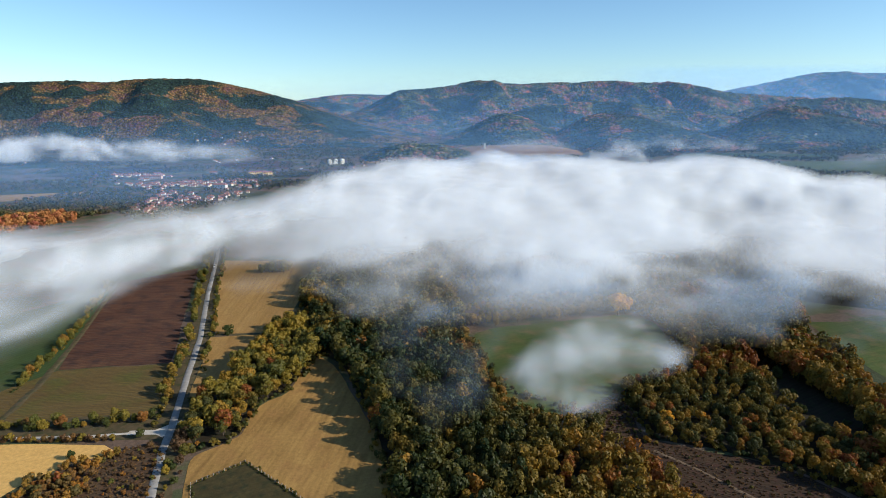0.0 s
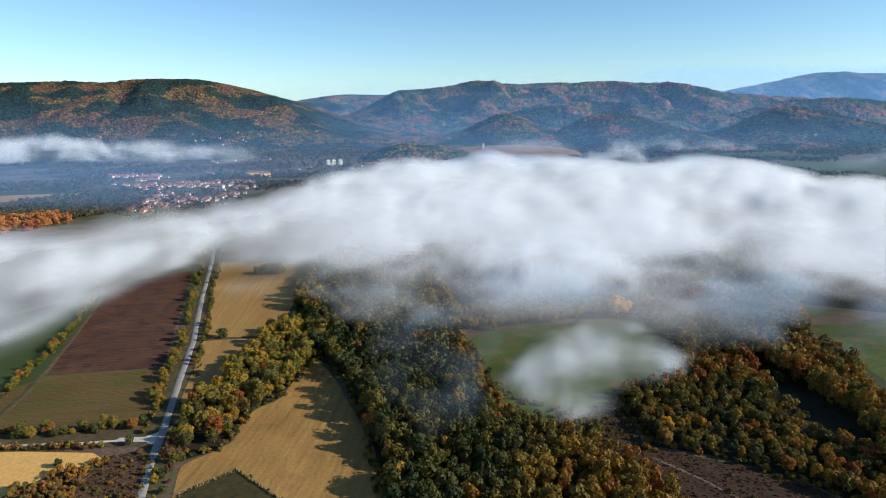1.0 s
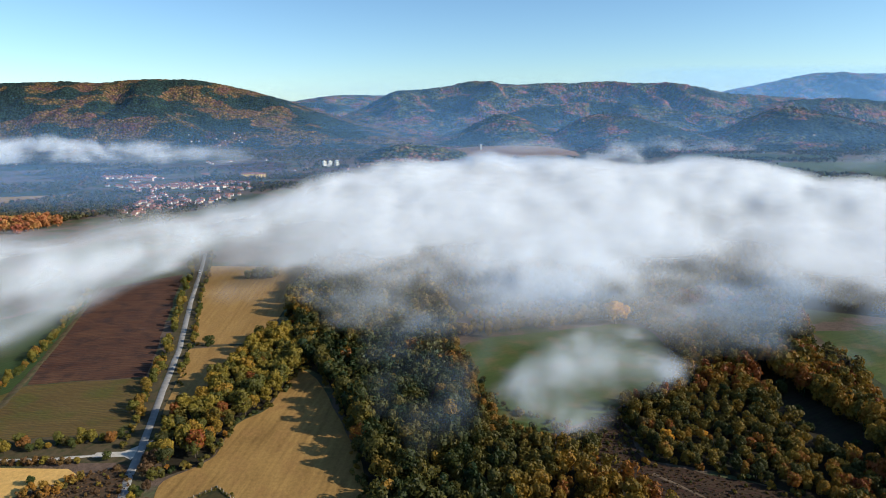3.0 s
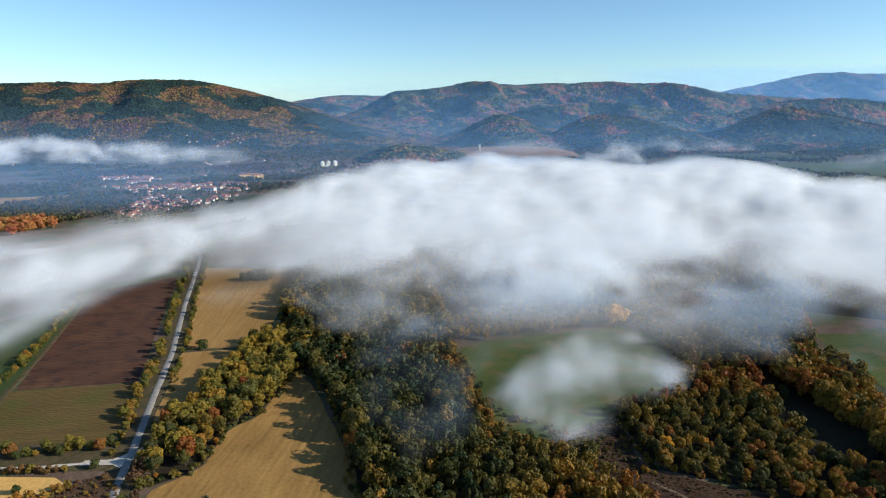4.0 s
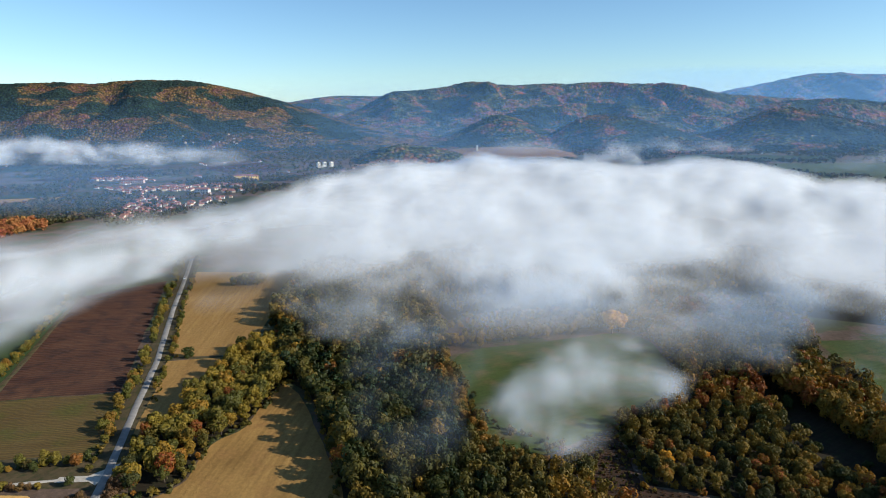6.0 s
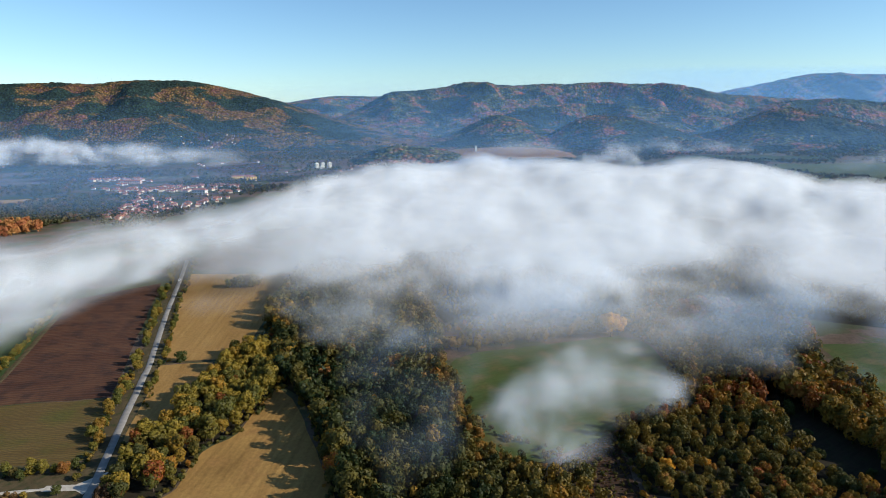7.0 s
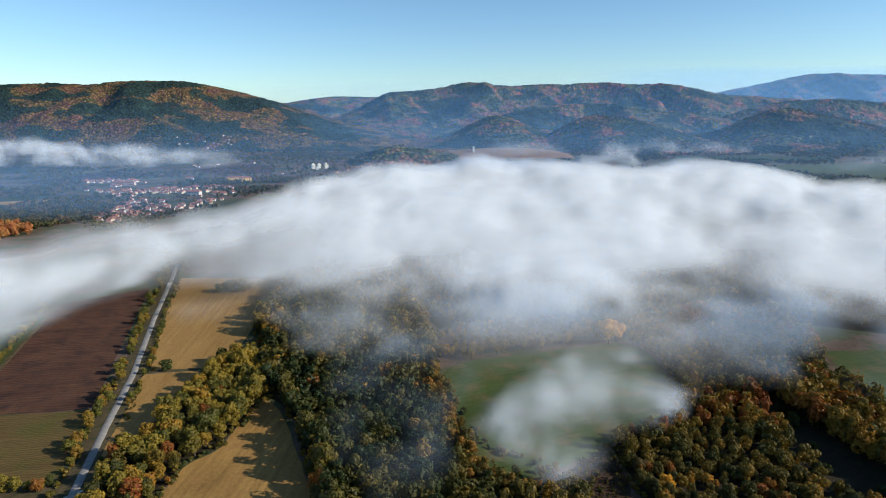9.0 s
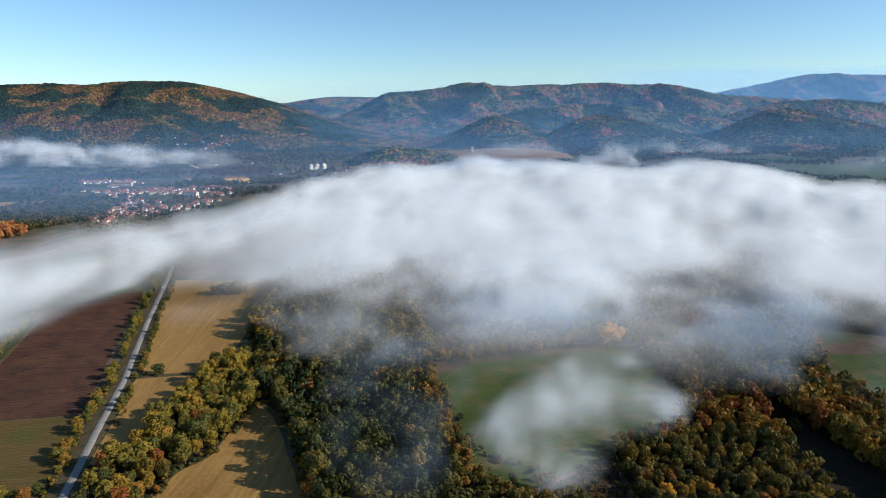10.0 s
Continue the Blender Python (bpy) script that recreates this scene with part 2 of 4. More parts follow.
def field(name, corners, z, material, label, category="field", bend=1.2, seed=1):
    """A flat field with a slightly wandering edge, a hand's width proud of the ground."""
    bm = bmesh.new()
    ring = []
    for (x0, y0), (x1, y1) in zip(corners, corners[1:] + corners[:1]):
        steps = max(1, int(math.hypot(x1 - x0, y1 - y0) / 7))
        for i in range(steps):
            k = i / steps
            x, y = x0 + (x1 - x0) * k, y0 + (y1 - y0) * k
            d = noise.noise_vector((x * 0.06, y * 0.06, seed)) * bend
            ring.append(bm.verts.new((x + d.x, y + d.y, z)))
    f = bm.faces.new(ring)
    if f.normal.z < 0:
        f.normal_flip()
    bm.normal_update()
    if f.normal.z < 0:
        bmesh.ops.reverse_faces(bm, faces=[f])
    bmesh.ops.triangulate(bm, faces=bm.faces[:])
    me = bpy.data.meshes.new(name)
    bm.to_mesh(me)
    bm.free()
    me.materials.append(material)
    return tagged(new(name, me), label, category, kind="structure")


def strip(name, line, width, z, material, label, category, wob=0.25, thick=0.0):
    """A road or track along a line."""
    pts = along(line, 6.0)
    (x0, y0), (x1, y1) = line[-2:]
    pts.append((x1, y1, math.atan2(y1 - y0, x1 - x0)))
    v, f = [], []
    for i, (x, y, a) in enumerate(pts):
        w1 = width / 2 + wob * (noise.noise((x * 0.2, y * 0.2, 3)))
        w2 = width / 2 + wob * (noise.noise((x * 0.2, y * 0.2, 8)))
        s, c = math.sin(a), math.cos(a)
        v += [(x - s * (w1 + 0.3), y + c * (w1 + 0.3), -0.02), (x - s * w1, y + c * w1, z), (x + s * w2, y - c * w2, z), (x + s * (w2 + 0.3), y - c * (w2 + 0.3), -0.02)]
        if i:
            b = 4 * i
            f += [(b - 4 + k, b - 3 + k, b + 1 + k, b + k) for k in range(3)]
    me = mesh_from(name, v, f, material)
    me.flip_normals()
    return tagged(new(name, me), label, category, kind="structure")


ROAD = [(-76, 90), (-101, 183), (-110, 212), (-114, 230), (-129, 284), (-141, 330), (-169, 417), (-197, 511), (-212, 558)]
FIELD_UPPER = [(-192, 512), (-101, 505), (-100, 402), (-98, 352), (-106, 338), (-134, 336), (-143, 358), (-166, 430)]
FIELD_LOWER = [(-109, 335), (-104, 297), (-106, 265), (-118, 255), (-127, 298), (-136, 331)]
FIELD_CURVED = [(-67, 304), (-70, 296), (-72, 271), (-74, 260), (-83, 251), (-83, 240), (-83, 230), (-83, 223), (-88, 216), (-96, 210), (-97, 204), (-93, 193), (-84, 165), (-80, 120), (4, 120), (-16, 182), (-26, 219), (-38, 247), (-55, 289)]
PEN = [(-90, 190), (-75, 204), (-48, 181), (-60, 160), (-80, 165)]
FIELD_PLOUGH = [(-250, 445), (-203, 486), (-143, 296), (-197, 288)]
FIELD_VINE = [(-143, 295), (-126, 243), (-160, 239), (-186, 231), (-230, 222), (-197, 287)]
FIELD_GREEN = [(-330, 300), (-262, 400), (-240, 425), (-198, 283), (-222, 250), (-300, 250)]
FIELD_SAND = [(-260, 219), (-135, 217), (-128, 212), (-140, 203), (-149, 194), (-158, 170), (-260, 165)]
CLEARING = [(14, 332), (30, 344), (52, 348), (95, 361), (120, 366), (129, 345), (124, 306), (112, 281), (90, 266), (67, 250), (48, 237), (34, 239), (28, 250), (22, 278), (17, 307)]
ROUGH = [(12, 352), (30, 356), (60, 362), (98, 374), (112, 404), (60, 412), (5, 388)]
HEATH = [(56, 236), (68, 250), (80, 257), (81, 240), (79, 216), (103, 209), (127, 193), (140, 176), (140, 150), (90, 150), (80, 184), (74, 198), (60, 213)]
FIELD_RIGHT = [(219, 350), (300, 350), (330, 260), (215, 235), (212, 280)]

WOOD_CENTRE = [(-19, 178), (-35, 247), (-52, 291), (-66, 306), (-80, 345), (-98, 400), (-100, 500), (-60, 520), (0, 430), (12, 326), (28, 262), (54, 245), (60, 234), (60, 212), (74, 197), (80, 183), (88, 150), (80, 115), (0, 115)]
WOOD_STRIP = [(-66, 306), (-73, 272), (-75, 261), (-84, 252), (-84, 241), (-84, 231), (-84, 224), (-89, 217), (-97, 211), (-103, 222), (-113, 252), (-105, 262), (-103, 297), (-100, 350), (-78, 350)]
WOOD_RIGHT = [(81, 258), (114, 282), (126, 305), (131, 345), (122, 370), (140, 400), (225, 400), (214, 345), (196, 310), (204, 300), (200, 278), (191, 257), (188, 225), (190, 150), (142, 178), (128, 195), (104, 211), (82, 218), (82, 240)]
WOOD_BACK = [(-60, 520), (0, 430), (20, 372), (140, 372), (225, 395), (300, 360), (420, 420), (420, 560), (200, 600), (-60, 600)]

field("field_upper", FIELD_UPPER, 0.10, MAT_STUBBLE, "tan harvested stubble field beside the road")
field("field_lower", FIELD_LOWER, 0.10, MAT_STUBBLE, "small tan stubble field below a dirt track")
field("field_curved", rounded(FIELD_CURVED, 1), 0.10, MAT_STUBBLE_B, "curved tan ploughed field edged by woods")
field("pasture", PEN, 0.16, MAT_PEN, "dark green fenced pasture in the tan field", bend=0.4)
field("field_ploughed", FIELD_PLOUGH, 0.10, MAT_PLOUGH, "reddish-brown ploughed field")
field("field_crop", FIELD_VINE, 0.10, MAT_VINE, "olive field of low crop rows")
field("field_green", FIELD_GREEN, 0.08, MAT_GREEN, "green winter-sown field")
field("field_sand", FIELD_SAND, 0.10, MAT_SAND, "pale sandy stubble field")
field("clearing", rounded(CLEARING), 0.08, MAT_MEADOW, "misty green meadow clearing in the woods")
field("rough_field", rounded(ROUGH), 0.07, MAT_ROUGH, "mauve-brown rough field behind the meadow", bend=3)
field("heath", rounded(HEATH), 0.11, MAT_HEATH, "brown rough grass between the woods", bend=3)
field("field_right", FIELD_RIGHT, 0.08, MAT_MEADOW, "green meadow beyond the woods")
strip("road_verge", ROAD, 13, 0.05, MAT_VERGE, "dry grass verge of the country road", "verge", 2.0)
strip("road", ROAD, 2.7, 0.22, MAT_ROAD, "worn grey asphalt country road", "road")
strip("side_road", [(-113, 226), (-126, 226), (-145, 223), (-190, 222), (-260, 224)], 1.4, 0.18, MAT_GRAVEL, "pale gravel side road", "road", 0.8)
field("junction_apron", [(-112, 236), (-114.5, 222), (-118, 224.3), (-130, 224), (-130, 227.4), (-120, 228)], 0.2, MAT_GRAVEL, "pale gravel apron at the road junction", "road", 0.3)
field("verge", [(-240, 221), (-116, 221), (-121, 244), (-160, 240), (-186, 232), (-240, 224)], 0.06, MAT_VERGE, "dry grass strip along the side road")
strip("heath_track", [(80, 210), (92, 197), (104, 180), (112, 160)], 1.3, 0.14, MAT_TRACK, "pale trodden track over the heath", "track", 0.6)
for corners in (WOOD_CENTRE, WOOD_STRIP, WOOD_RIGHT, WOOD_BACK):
    field("forest_floor", corners, 0.04, MAT_FLOOR, "leaf litter under the woods, colour darkened for their shade", bend=0.5)
field("scrub_ground", [(-150, 150), (-149, 192), (-138, 203), (-127, 212), (-116, 220), (-109, 212), (-103, 186), (-92, 150)], 0.06, MAT_SCRUB, "rough brown scrubland by the road")
strip("track", [(-140, 331), (-129, 335.5), (-104, 338)], 1.8, 0.16, MAT_VERGE, "dirt track between stubble fields", "track", 0.8)
strip("farm_track", [(-250, 452), (-212, 331), (-195, 268), (-190, 235)], 3.0, 0.14, MAT_VERGE, "pale grassy farm track", "track", 0.8)


# ---- hills ----
def canopy_material(name, stops, cell, patch, conifers=(0.5, 0.52), conifer=(0.016, 0.036, 0.022)):
    """Woods seen from far off: crowns of their own colour, broadleaf in drifts of hue, with planted conifer stands of sharp outline."""
    n = Nodes(name)
    pos = n.place((1, 1, 0.5))
    v = n.node("ShaderNodeTexVoronoi", Vector=pos, Scale=1.0 / cell)
    one = n.node("ShaderNodeSeparateColor", Color=v.outputs["Color"]).outputs[0]
    hue = n.noise(n.place((1, 1.3, 1.5)), patch * 0.6, 5, 0.6)
    f = n.math("ADD", hue, n.math("MULTIPLY", n.math("SUBTRACT", one, 0.5), 0.16))
    c = n.ramp(f, stops)
    stand = n.noise(n.place((0.8, 1.0, 1.7), 0.35), patch, 5, 0.5)
    stand = n.math("ADD", stand, n.math("MULTIPLY", n.math("SUBTRACT", one, 0.5), 0.03))
    c = n.mix(n.ramp(stand, [(conifers[0], 0.0), (conifers[1], 1.0)]), c, conifer)
    c = n.mix(1.0, c, n.ramp(one, [(0.0, 0.6), (1.0, 1.3)]), "MULTIPLY")
    # painted shade: crown middles lightened, gaps between crowns darkened
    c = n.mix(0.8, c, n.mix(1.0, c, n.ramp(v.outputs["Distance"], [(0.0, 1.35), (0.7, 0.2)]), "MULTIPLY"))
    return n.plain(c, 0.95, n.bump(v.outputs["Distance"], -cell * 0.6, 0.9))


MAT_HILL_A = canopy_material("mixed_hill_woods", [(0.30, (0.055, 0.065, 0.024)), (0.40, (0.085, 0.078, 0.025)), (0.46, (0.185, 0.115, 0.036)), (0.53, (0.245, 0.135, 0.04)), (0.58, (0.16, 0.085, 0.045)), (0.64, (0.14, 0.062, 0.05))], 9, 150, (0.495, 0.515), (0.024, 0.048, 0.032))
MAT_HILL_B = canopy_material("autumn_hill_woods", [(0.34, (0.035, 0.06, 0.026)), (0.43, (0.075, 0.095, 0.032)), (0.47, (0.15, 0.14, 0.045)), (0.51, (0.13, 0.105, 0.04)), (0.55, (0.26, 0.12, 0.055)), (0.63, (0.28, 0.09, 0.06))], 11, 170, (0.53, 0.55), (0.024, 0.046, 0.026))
MAT_RED_FIELD = field_material("dry_red_field", (0.25, 0.145, 0.07), (0.35, 0.21, 0.105), 6.0, radians(0), 0.1, 60, None, 0.1)


RELIEF = []


def hill(name, crest, dist, front, back, material, label, seed, cell=13.0, canopy=8.0, spur=0.5, spur_len=260.0, lean=0.0, tent=False):
    """A wooded hill: crest heights along x at the distance dist, with spurs and gullies down its front."""
    cx = np.array([c[0] for c in crest], float)
    cz = np.array([c[1] for c in crest], float)
    xs = np.arange(cx[0], cx[-1] + lean * front + cell, cell)
    ys = np.concatenate([np.arange(-front, 0, cell), np.arange(0, back + 1, cell * 2.5)])
    x, y = np.meshgrid(xs, ys, indexing="ij")
    top = np.interp(x + lean * np.minimum(y, 0), cx, cz)
    for _ in range(3):
        top = (top + np.roll(top, 2, 0) + np.roll(top, -2, 0)) / 3 if len(xs) > 8 else top
    top[:4], top[-4:] = cz[0], cz[-1]
    warp = 90 * (fbm(x / 300, y / 300, seed + 9) - 0.5)
    s = np.where(y < 0, 1 + y / front, 1 - y / back)
    ridge = 1 - np.abs(2 * fbm((x + 2 * warp + 0.35 * y) / spur_len, (y + warp) / (spur_len * 1.9), seed, 4) - 1) * 1.9
    body = np.clip(s, 0, 1) * (1.25 - 0.25 * np.clip(s, 0, 1)) if tent else smooth(0, 1.0, s) ** 0.9
    flank = np.where(y < 0, np.clip(s * (1 - s) * 4, 0, 1), 0)
    z = top * (body * (1 - spur * flank) + spur * flank * body * ridge * 1.15)
    z += top * 0.10 * flank * (fbm(x / 110, y / 110, seed + 4) - 0.5) * 2
    rng = np.random.default_rng(seed)
    z += 0.75 * canopy * (rng.random(z.shape) - 0.35) * smooth(2, 14, z) - 1.5
    jx, jy = (rng.random((2, *z.shape)) - 0.5) * cell * 0.9
    v = np.stack([x + jx, y + jy + dist, z], -1).reshape(-1, 3)
    RELIEF.append((xs[0], cell, ys + dist, z))
    return tagged(new(name, mesh_from(name, v, grid_faces(len(xs), len(ys)), material)), label, "hill", kind="structure")


def relief(x, y):
    """Height of the ground, hills included."""
    out = 0.0
    for x0, cell, ys, z in RELIEF:
        i = int(round((x - x0) / cell))
        if 0 <= i < len(z) and ys[0] < y < ys[-1]:
            out = max(out, float(z[i, int(np.searchsorted(ys, y)) - 1]))
    return out


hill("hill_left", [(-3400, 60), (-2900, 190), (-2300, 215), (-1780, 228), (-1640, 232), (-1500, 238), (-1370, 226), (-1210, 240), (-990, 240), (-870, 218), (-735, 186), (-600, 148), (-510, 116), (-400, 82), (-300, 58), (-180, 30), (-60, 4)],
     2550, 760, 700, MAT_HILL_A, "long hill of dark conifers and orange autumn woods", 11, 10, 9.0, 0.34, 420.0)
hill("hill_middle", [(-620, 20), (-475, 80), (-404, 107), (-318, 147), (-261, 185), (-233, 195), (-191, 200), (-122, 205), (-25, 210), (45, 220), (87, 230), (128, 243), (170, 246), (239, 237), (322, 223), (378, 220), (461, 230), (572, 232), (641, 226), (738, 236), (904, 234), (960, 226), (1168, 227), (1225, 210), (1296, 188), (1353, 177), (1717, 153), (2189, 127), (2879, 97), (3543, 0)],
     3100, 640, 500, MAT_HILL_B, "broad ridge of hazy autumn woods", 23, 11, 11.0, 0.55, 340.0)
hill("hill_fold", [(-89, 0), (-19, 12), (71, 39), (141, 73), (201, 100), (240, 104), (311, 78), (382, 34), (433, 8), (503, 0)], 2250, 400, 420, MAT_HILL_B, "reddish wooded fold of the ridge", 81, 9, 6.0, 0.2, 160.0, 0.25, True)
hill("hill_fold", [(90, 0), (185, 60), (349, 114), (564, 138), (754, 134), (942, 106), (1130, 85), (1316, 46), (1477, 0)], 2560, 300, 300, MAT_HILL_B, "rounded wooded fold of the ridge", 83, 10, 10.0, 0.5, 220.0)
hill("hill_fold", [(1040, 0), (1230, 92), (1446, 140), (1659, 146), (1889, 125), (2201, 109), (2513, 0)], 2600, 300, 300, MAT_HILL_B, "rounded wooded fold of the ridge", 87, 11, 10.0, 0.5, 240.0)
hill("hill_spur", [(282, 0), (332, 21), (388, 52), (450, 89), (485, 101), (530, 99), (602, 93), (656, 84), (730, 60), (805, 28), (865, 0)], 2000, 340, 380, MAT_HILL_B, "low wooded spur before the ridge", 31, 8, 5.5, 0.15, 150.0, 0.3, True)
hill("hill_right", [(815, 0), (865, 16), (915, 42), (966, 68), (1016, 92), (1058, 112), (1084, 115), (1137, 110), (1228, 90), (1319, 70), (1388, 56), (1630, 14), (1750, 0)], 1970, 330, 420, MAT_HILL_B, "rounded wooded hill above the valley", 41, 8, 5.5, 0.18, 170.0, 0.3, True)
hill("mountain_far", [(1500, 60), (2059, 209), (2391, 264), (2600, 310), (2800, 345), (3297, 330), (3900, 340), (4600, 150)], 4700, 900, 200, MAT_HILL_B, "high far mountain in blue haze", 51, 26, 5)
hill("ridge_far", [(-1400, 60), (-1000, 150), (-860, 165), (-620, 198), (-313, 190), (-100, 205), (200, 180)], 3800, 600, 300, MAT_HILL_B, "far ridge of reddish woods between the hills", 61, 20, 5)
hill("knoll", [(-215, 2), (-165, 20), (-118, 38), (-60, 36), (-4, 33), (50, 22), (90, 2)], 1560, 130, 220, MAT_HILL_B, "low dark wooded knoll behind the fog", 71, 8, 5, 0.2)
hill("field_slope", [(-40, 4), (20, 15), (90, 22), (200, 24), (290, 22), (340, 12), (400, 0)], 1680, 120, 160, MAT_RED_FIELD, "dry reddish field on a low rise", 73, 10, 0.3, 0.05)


# ---- trees ----
def crown(seed, tufts, size, radius=3.4, tall=1.15, lumps=9):
    """Leaf clumps on the lobes of an uneven crown: three-cornered tufts, turned every way. Centre of the crown at the origin."""
    rng = np.random.default_rng(seed)
    c = rng.normal(size=(lumps, 3))
    c /= np.linalg.norm(c, axis=1)[:, None]
    c *= radius * rng.uniform(0.4, 0.74, (lumps, 1))
    c[:, 2] *= tall
    r = radius * rng.uniform(0.26, 0.5, lumps)
    which = rng.choice(lumps, tufts, p=r ** 2 / (r ** 2).sum())
    d = rng.normal(size=(tufts, 3))
    d[:, 2] += 0.25
    d /= np.linalg.norm(d, axis=1)[:, None]
    p = c[which] + d * r[which, None] * rng.uniform(0.87, 1.06, (tufts, 1))
    nrm = d + 0.2 * rng.normal(size=(tufts, 3))
    nrm /= np.linalg.norm(nrm, axis=1)[:, None]
    a = np.cross(nrm, rng.normal(size=(tufts, 3)))
    a /= np.linalg.norm(a, axis=1)[:, None]
    b = np.cross(nrm, a)
    s = size * rng.uniform(0.6, 1.25, (tufts, 1)) * 0.62
    v = np.stack([p - a * s, p + a * s * 0.7 - b * s * 0.6 + nrm * s * 0.15, p + a * s * 0.5 + b * s * 0.8 - nrm * s * 0.15], 1).reshape(-1, 3)
    return v, np.arange(tufts * 3).reshape(-1, 3)


MID_CROWNS = [crown(100 + i, 380, 0.9, 3.3, t, 15) for i, t in enumerate((1.0, 1.1, 1.25, 1.45, 0.95, 1.15))]
FAR_CROWNS = [crown(100 + i, 150, 1.35, 3.3, t, 13) for i, t in enumerate((1.0, 1.1, 1.25, 1.45, 0.95, 1.15))]
MIN_CROWNS = [crown(150 + i, 50, 2.3, 3.3, t, 6) for i, t in enumerate((1.0, 1.2, 0.9))]
TINY_CROWNS = [crown(170 + i, 18, 3.6, 3.0, t, 4) for i, t in enumerate((0.9, 1.1, 0.8))]
NEAR_CROWNS = [crown(200 + i, 1000, 0.72, 3.3, t, 18) for i, t in enumerate((1.0, 1.1, 1.25, 1.45, 0.95, 1.15, 1.05, 1.3))]
BUSH_CROWNS = [crown(300 + i, 260, 0.55, 1.6, 0.85, 8) for i in range(4)]


def woods(name, spots, crowns, material, label, lift=0.25, tall=1.0):
    """Trees too many to count, as one mesh. spots: x, y, scale, tone, height of the ground."""
    rng = np.random.default_rng(len(spots))
    vs, fs, tones, base = [], [], [], 0
    for x, y, s, tone, z0 in spots:
        v, f = crowns[rng.integers(len(crowns))]
        a = rng.uniform(0, 6.283)
        ca, sa = math.cos(a) * s, math.sin(a) * s
        w = np.stack([v[:, 0] * ca - v[:, 1] * sa + x, v[:, 0] * sa + v[:, 1] * ca + y, v[:, 2] * s * tall + 3.3 * s * tall * (1.25 + lift) + z0], 1)
        # trunk: a tapered three-sided post up into the crown
        k = np.array([0, 2.09, 4.19])
        lo = np.stack([x + 0.32 * s * np.cos(k), y + 0.32 * s * np.sin(k), k * 0 + z0 - 0.2], 1)
        hi = np.stack([x + 0.16 * s * np.cos(k), y + 0.16 * s * np.sin(k), k * 0 + z0 + 3.3 * s * tall * (1.1 + lift)], 1)
        n0 = len(v)
        vs += [w, lo, hi]
        fs += [f + base, np.array([[n0, n0 + 1, n0 + 4], [n0, n0 + 4, n0 + 3], [n0 + 1, n0 + 2, n0 + 5], [n0 + 1, n0 + 5, n0 + 4], [n0 + 2, n0, n0 + 3], [n0 + 2, n0 + 3, n0 + 5]]) + base]
        tones.append(np.concatenate([np.full(n0, tone), np.zeros(6)]))
        base += n0 + 6
    me = mesh_from(name, np.concatenate(vs), np.concatenate(fs), material, False, [("tone", np.concatenate(tones))])
    return tagged(new(name, me), label, "woods", kind="stuff")


def scatter(poly, step, seed, jitter=0.85):
    xs, ys = [p[0] for p in poly], [p[1] for p in poly]
    rng = np.random.default_rng(seed)
    x, y = np.meshgrid(np.arange(min(xs), max(xs), step), np.arange(min(ys), max(ys), step), indexing="ij")
    x = (x + (rng.random(x.shape) - 0.5) * step * jitter * 1.3).ravel()
    y = (y + (rng.random(y.shape) - 0.5) * step * jitter * 1.3).ravel()
    ok = inside(x, y, poly)
    return x[ok], y[ok]




LANE = [(160, 300), (154, 281), (150, 250), (150, 226), (160, 205), (172, 232), (168, 258), (165, 280), (165, 300)]
PALETTES = {
    "mixed": [(0.0, (0.042, 0.054, 0.016)), (0.25, (0.08, 0.08, 0.018)), (0.5, (0.14, 0.115, 0.02)), (0.75, (0.22, 0.16, 0.022)), (0.92, (0.31, 0.19, 0.022)), (0.97, (0.26, 0.11, 0.018)), (1.0, (0.22, 0.06, 0.02))],
    "olive": [(0.0, (0.085, 0.092, 0.018)), (0.4, (0.175, 0.15, 0.022)), (0.75, (0.27, 0.205, 0.024)), (0.93, (0.30, 0.18, 0.02)), (1.0, (0.20, 0.065, 0.018))],
    "gold": [(0.0, (0.08, 0.095, 0.019)), (0.5, (0.145, 0.14, 0.023)), (0.85, (0.22, 0.17, 0.024)), (1.0, (0.22, 0.12, 0.022))],
    "rust": [(0.0, (0.10, 0.09, 0.025)), (0.35, (0.14, 0.09, 0.03)), (0.7, (0.22, 0.10, 0.022)), (0.9, (0.32, 0.18, 0.022)), (1.0, (0.24, 0.06, 0.02))],
    "brown": [(0.0, (0.075, 0.048, 0.026)), (0.6, (0.12, 0.072, 0.034)), (1.0, (0.15, 0.10, 0.035))],
    "yellow": [(0.0, (0.55, 0.30, 0.02)), (1.0, (0.62, 0.36, 0.025))],
    "amber": [(0.0, (0.16, 0.12, 0.025)), (0.5, (0.26, 0.175, 0.03)), (1.0, (0.30, 0.165, 0.03))],
    "green": [(0.0, (0.03, 0.055, 0.014)), (1.0, (0.07, 0.085, 0.02))],
}
LEAVES = {k: leaf_material("leaves_" + k, v, "random") for k, v in PALETTES.items()}
MAT_LEAF_RUST = leaf_material("distant_orange_leaves", [(0.0, (0.40, 0.25, 0.08)), (0.5, (0.40, 0.18, 0.07)), (1.0, (0.32, 0.11, 0.07))])
MAT_LEAF_DULL = leaf_material("distant_dull_leaves", [(0.0, (0.045, 0.062, 0.03)), (0.5, (0.085, 0.085, 0.036)), (0.85, (0.135, 0.095, 0.045)), (1.0, (0.18, 0.09, 0.045))])


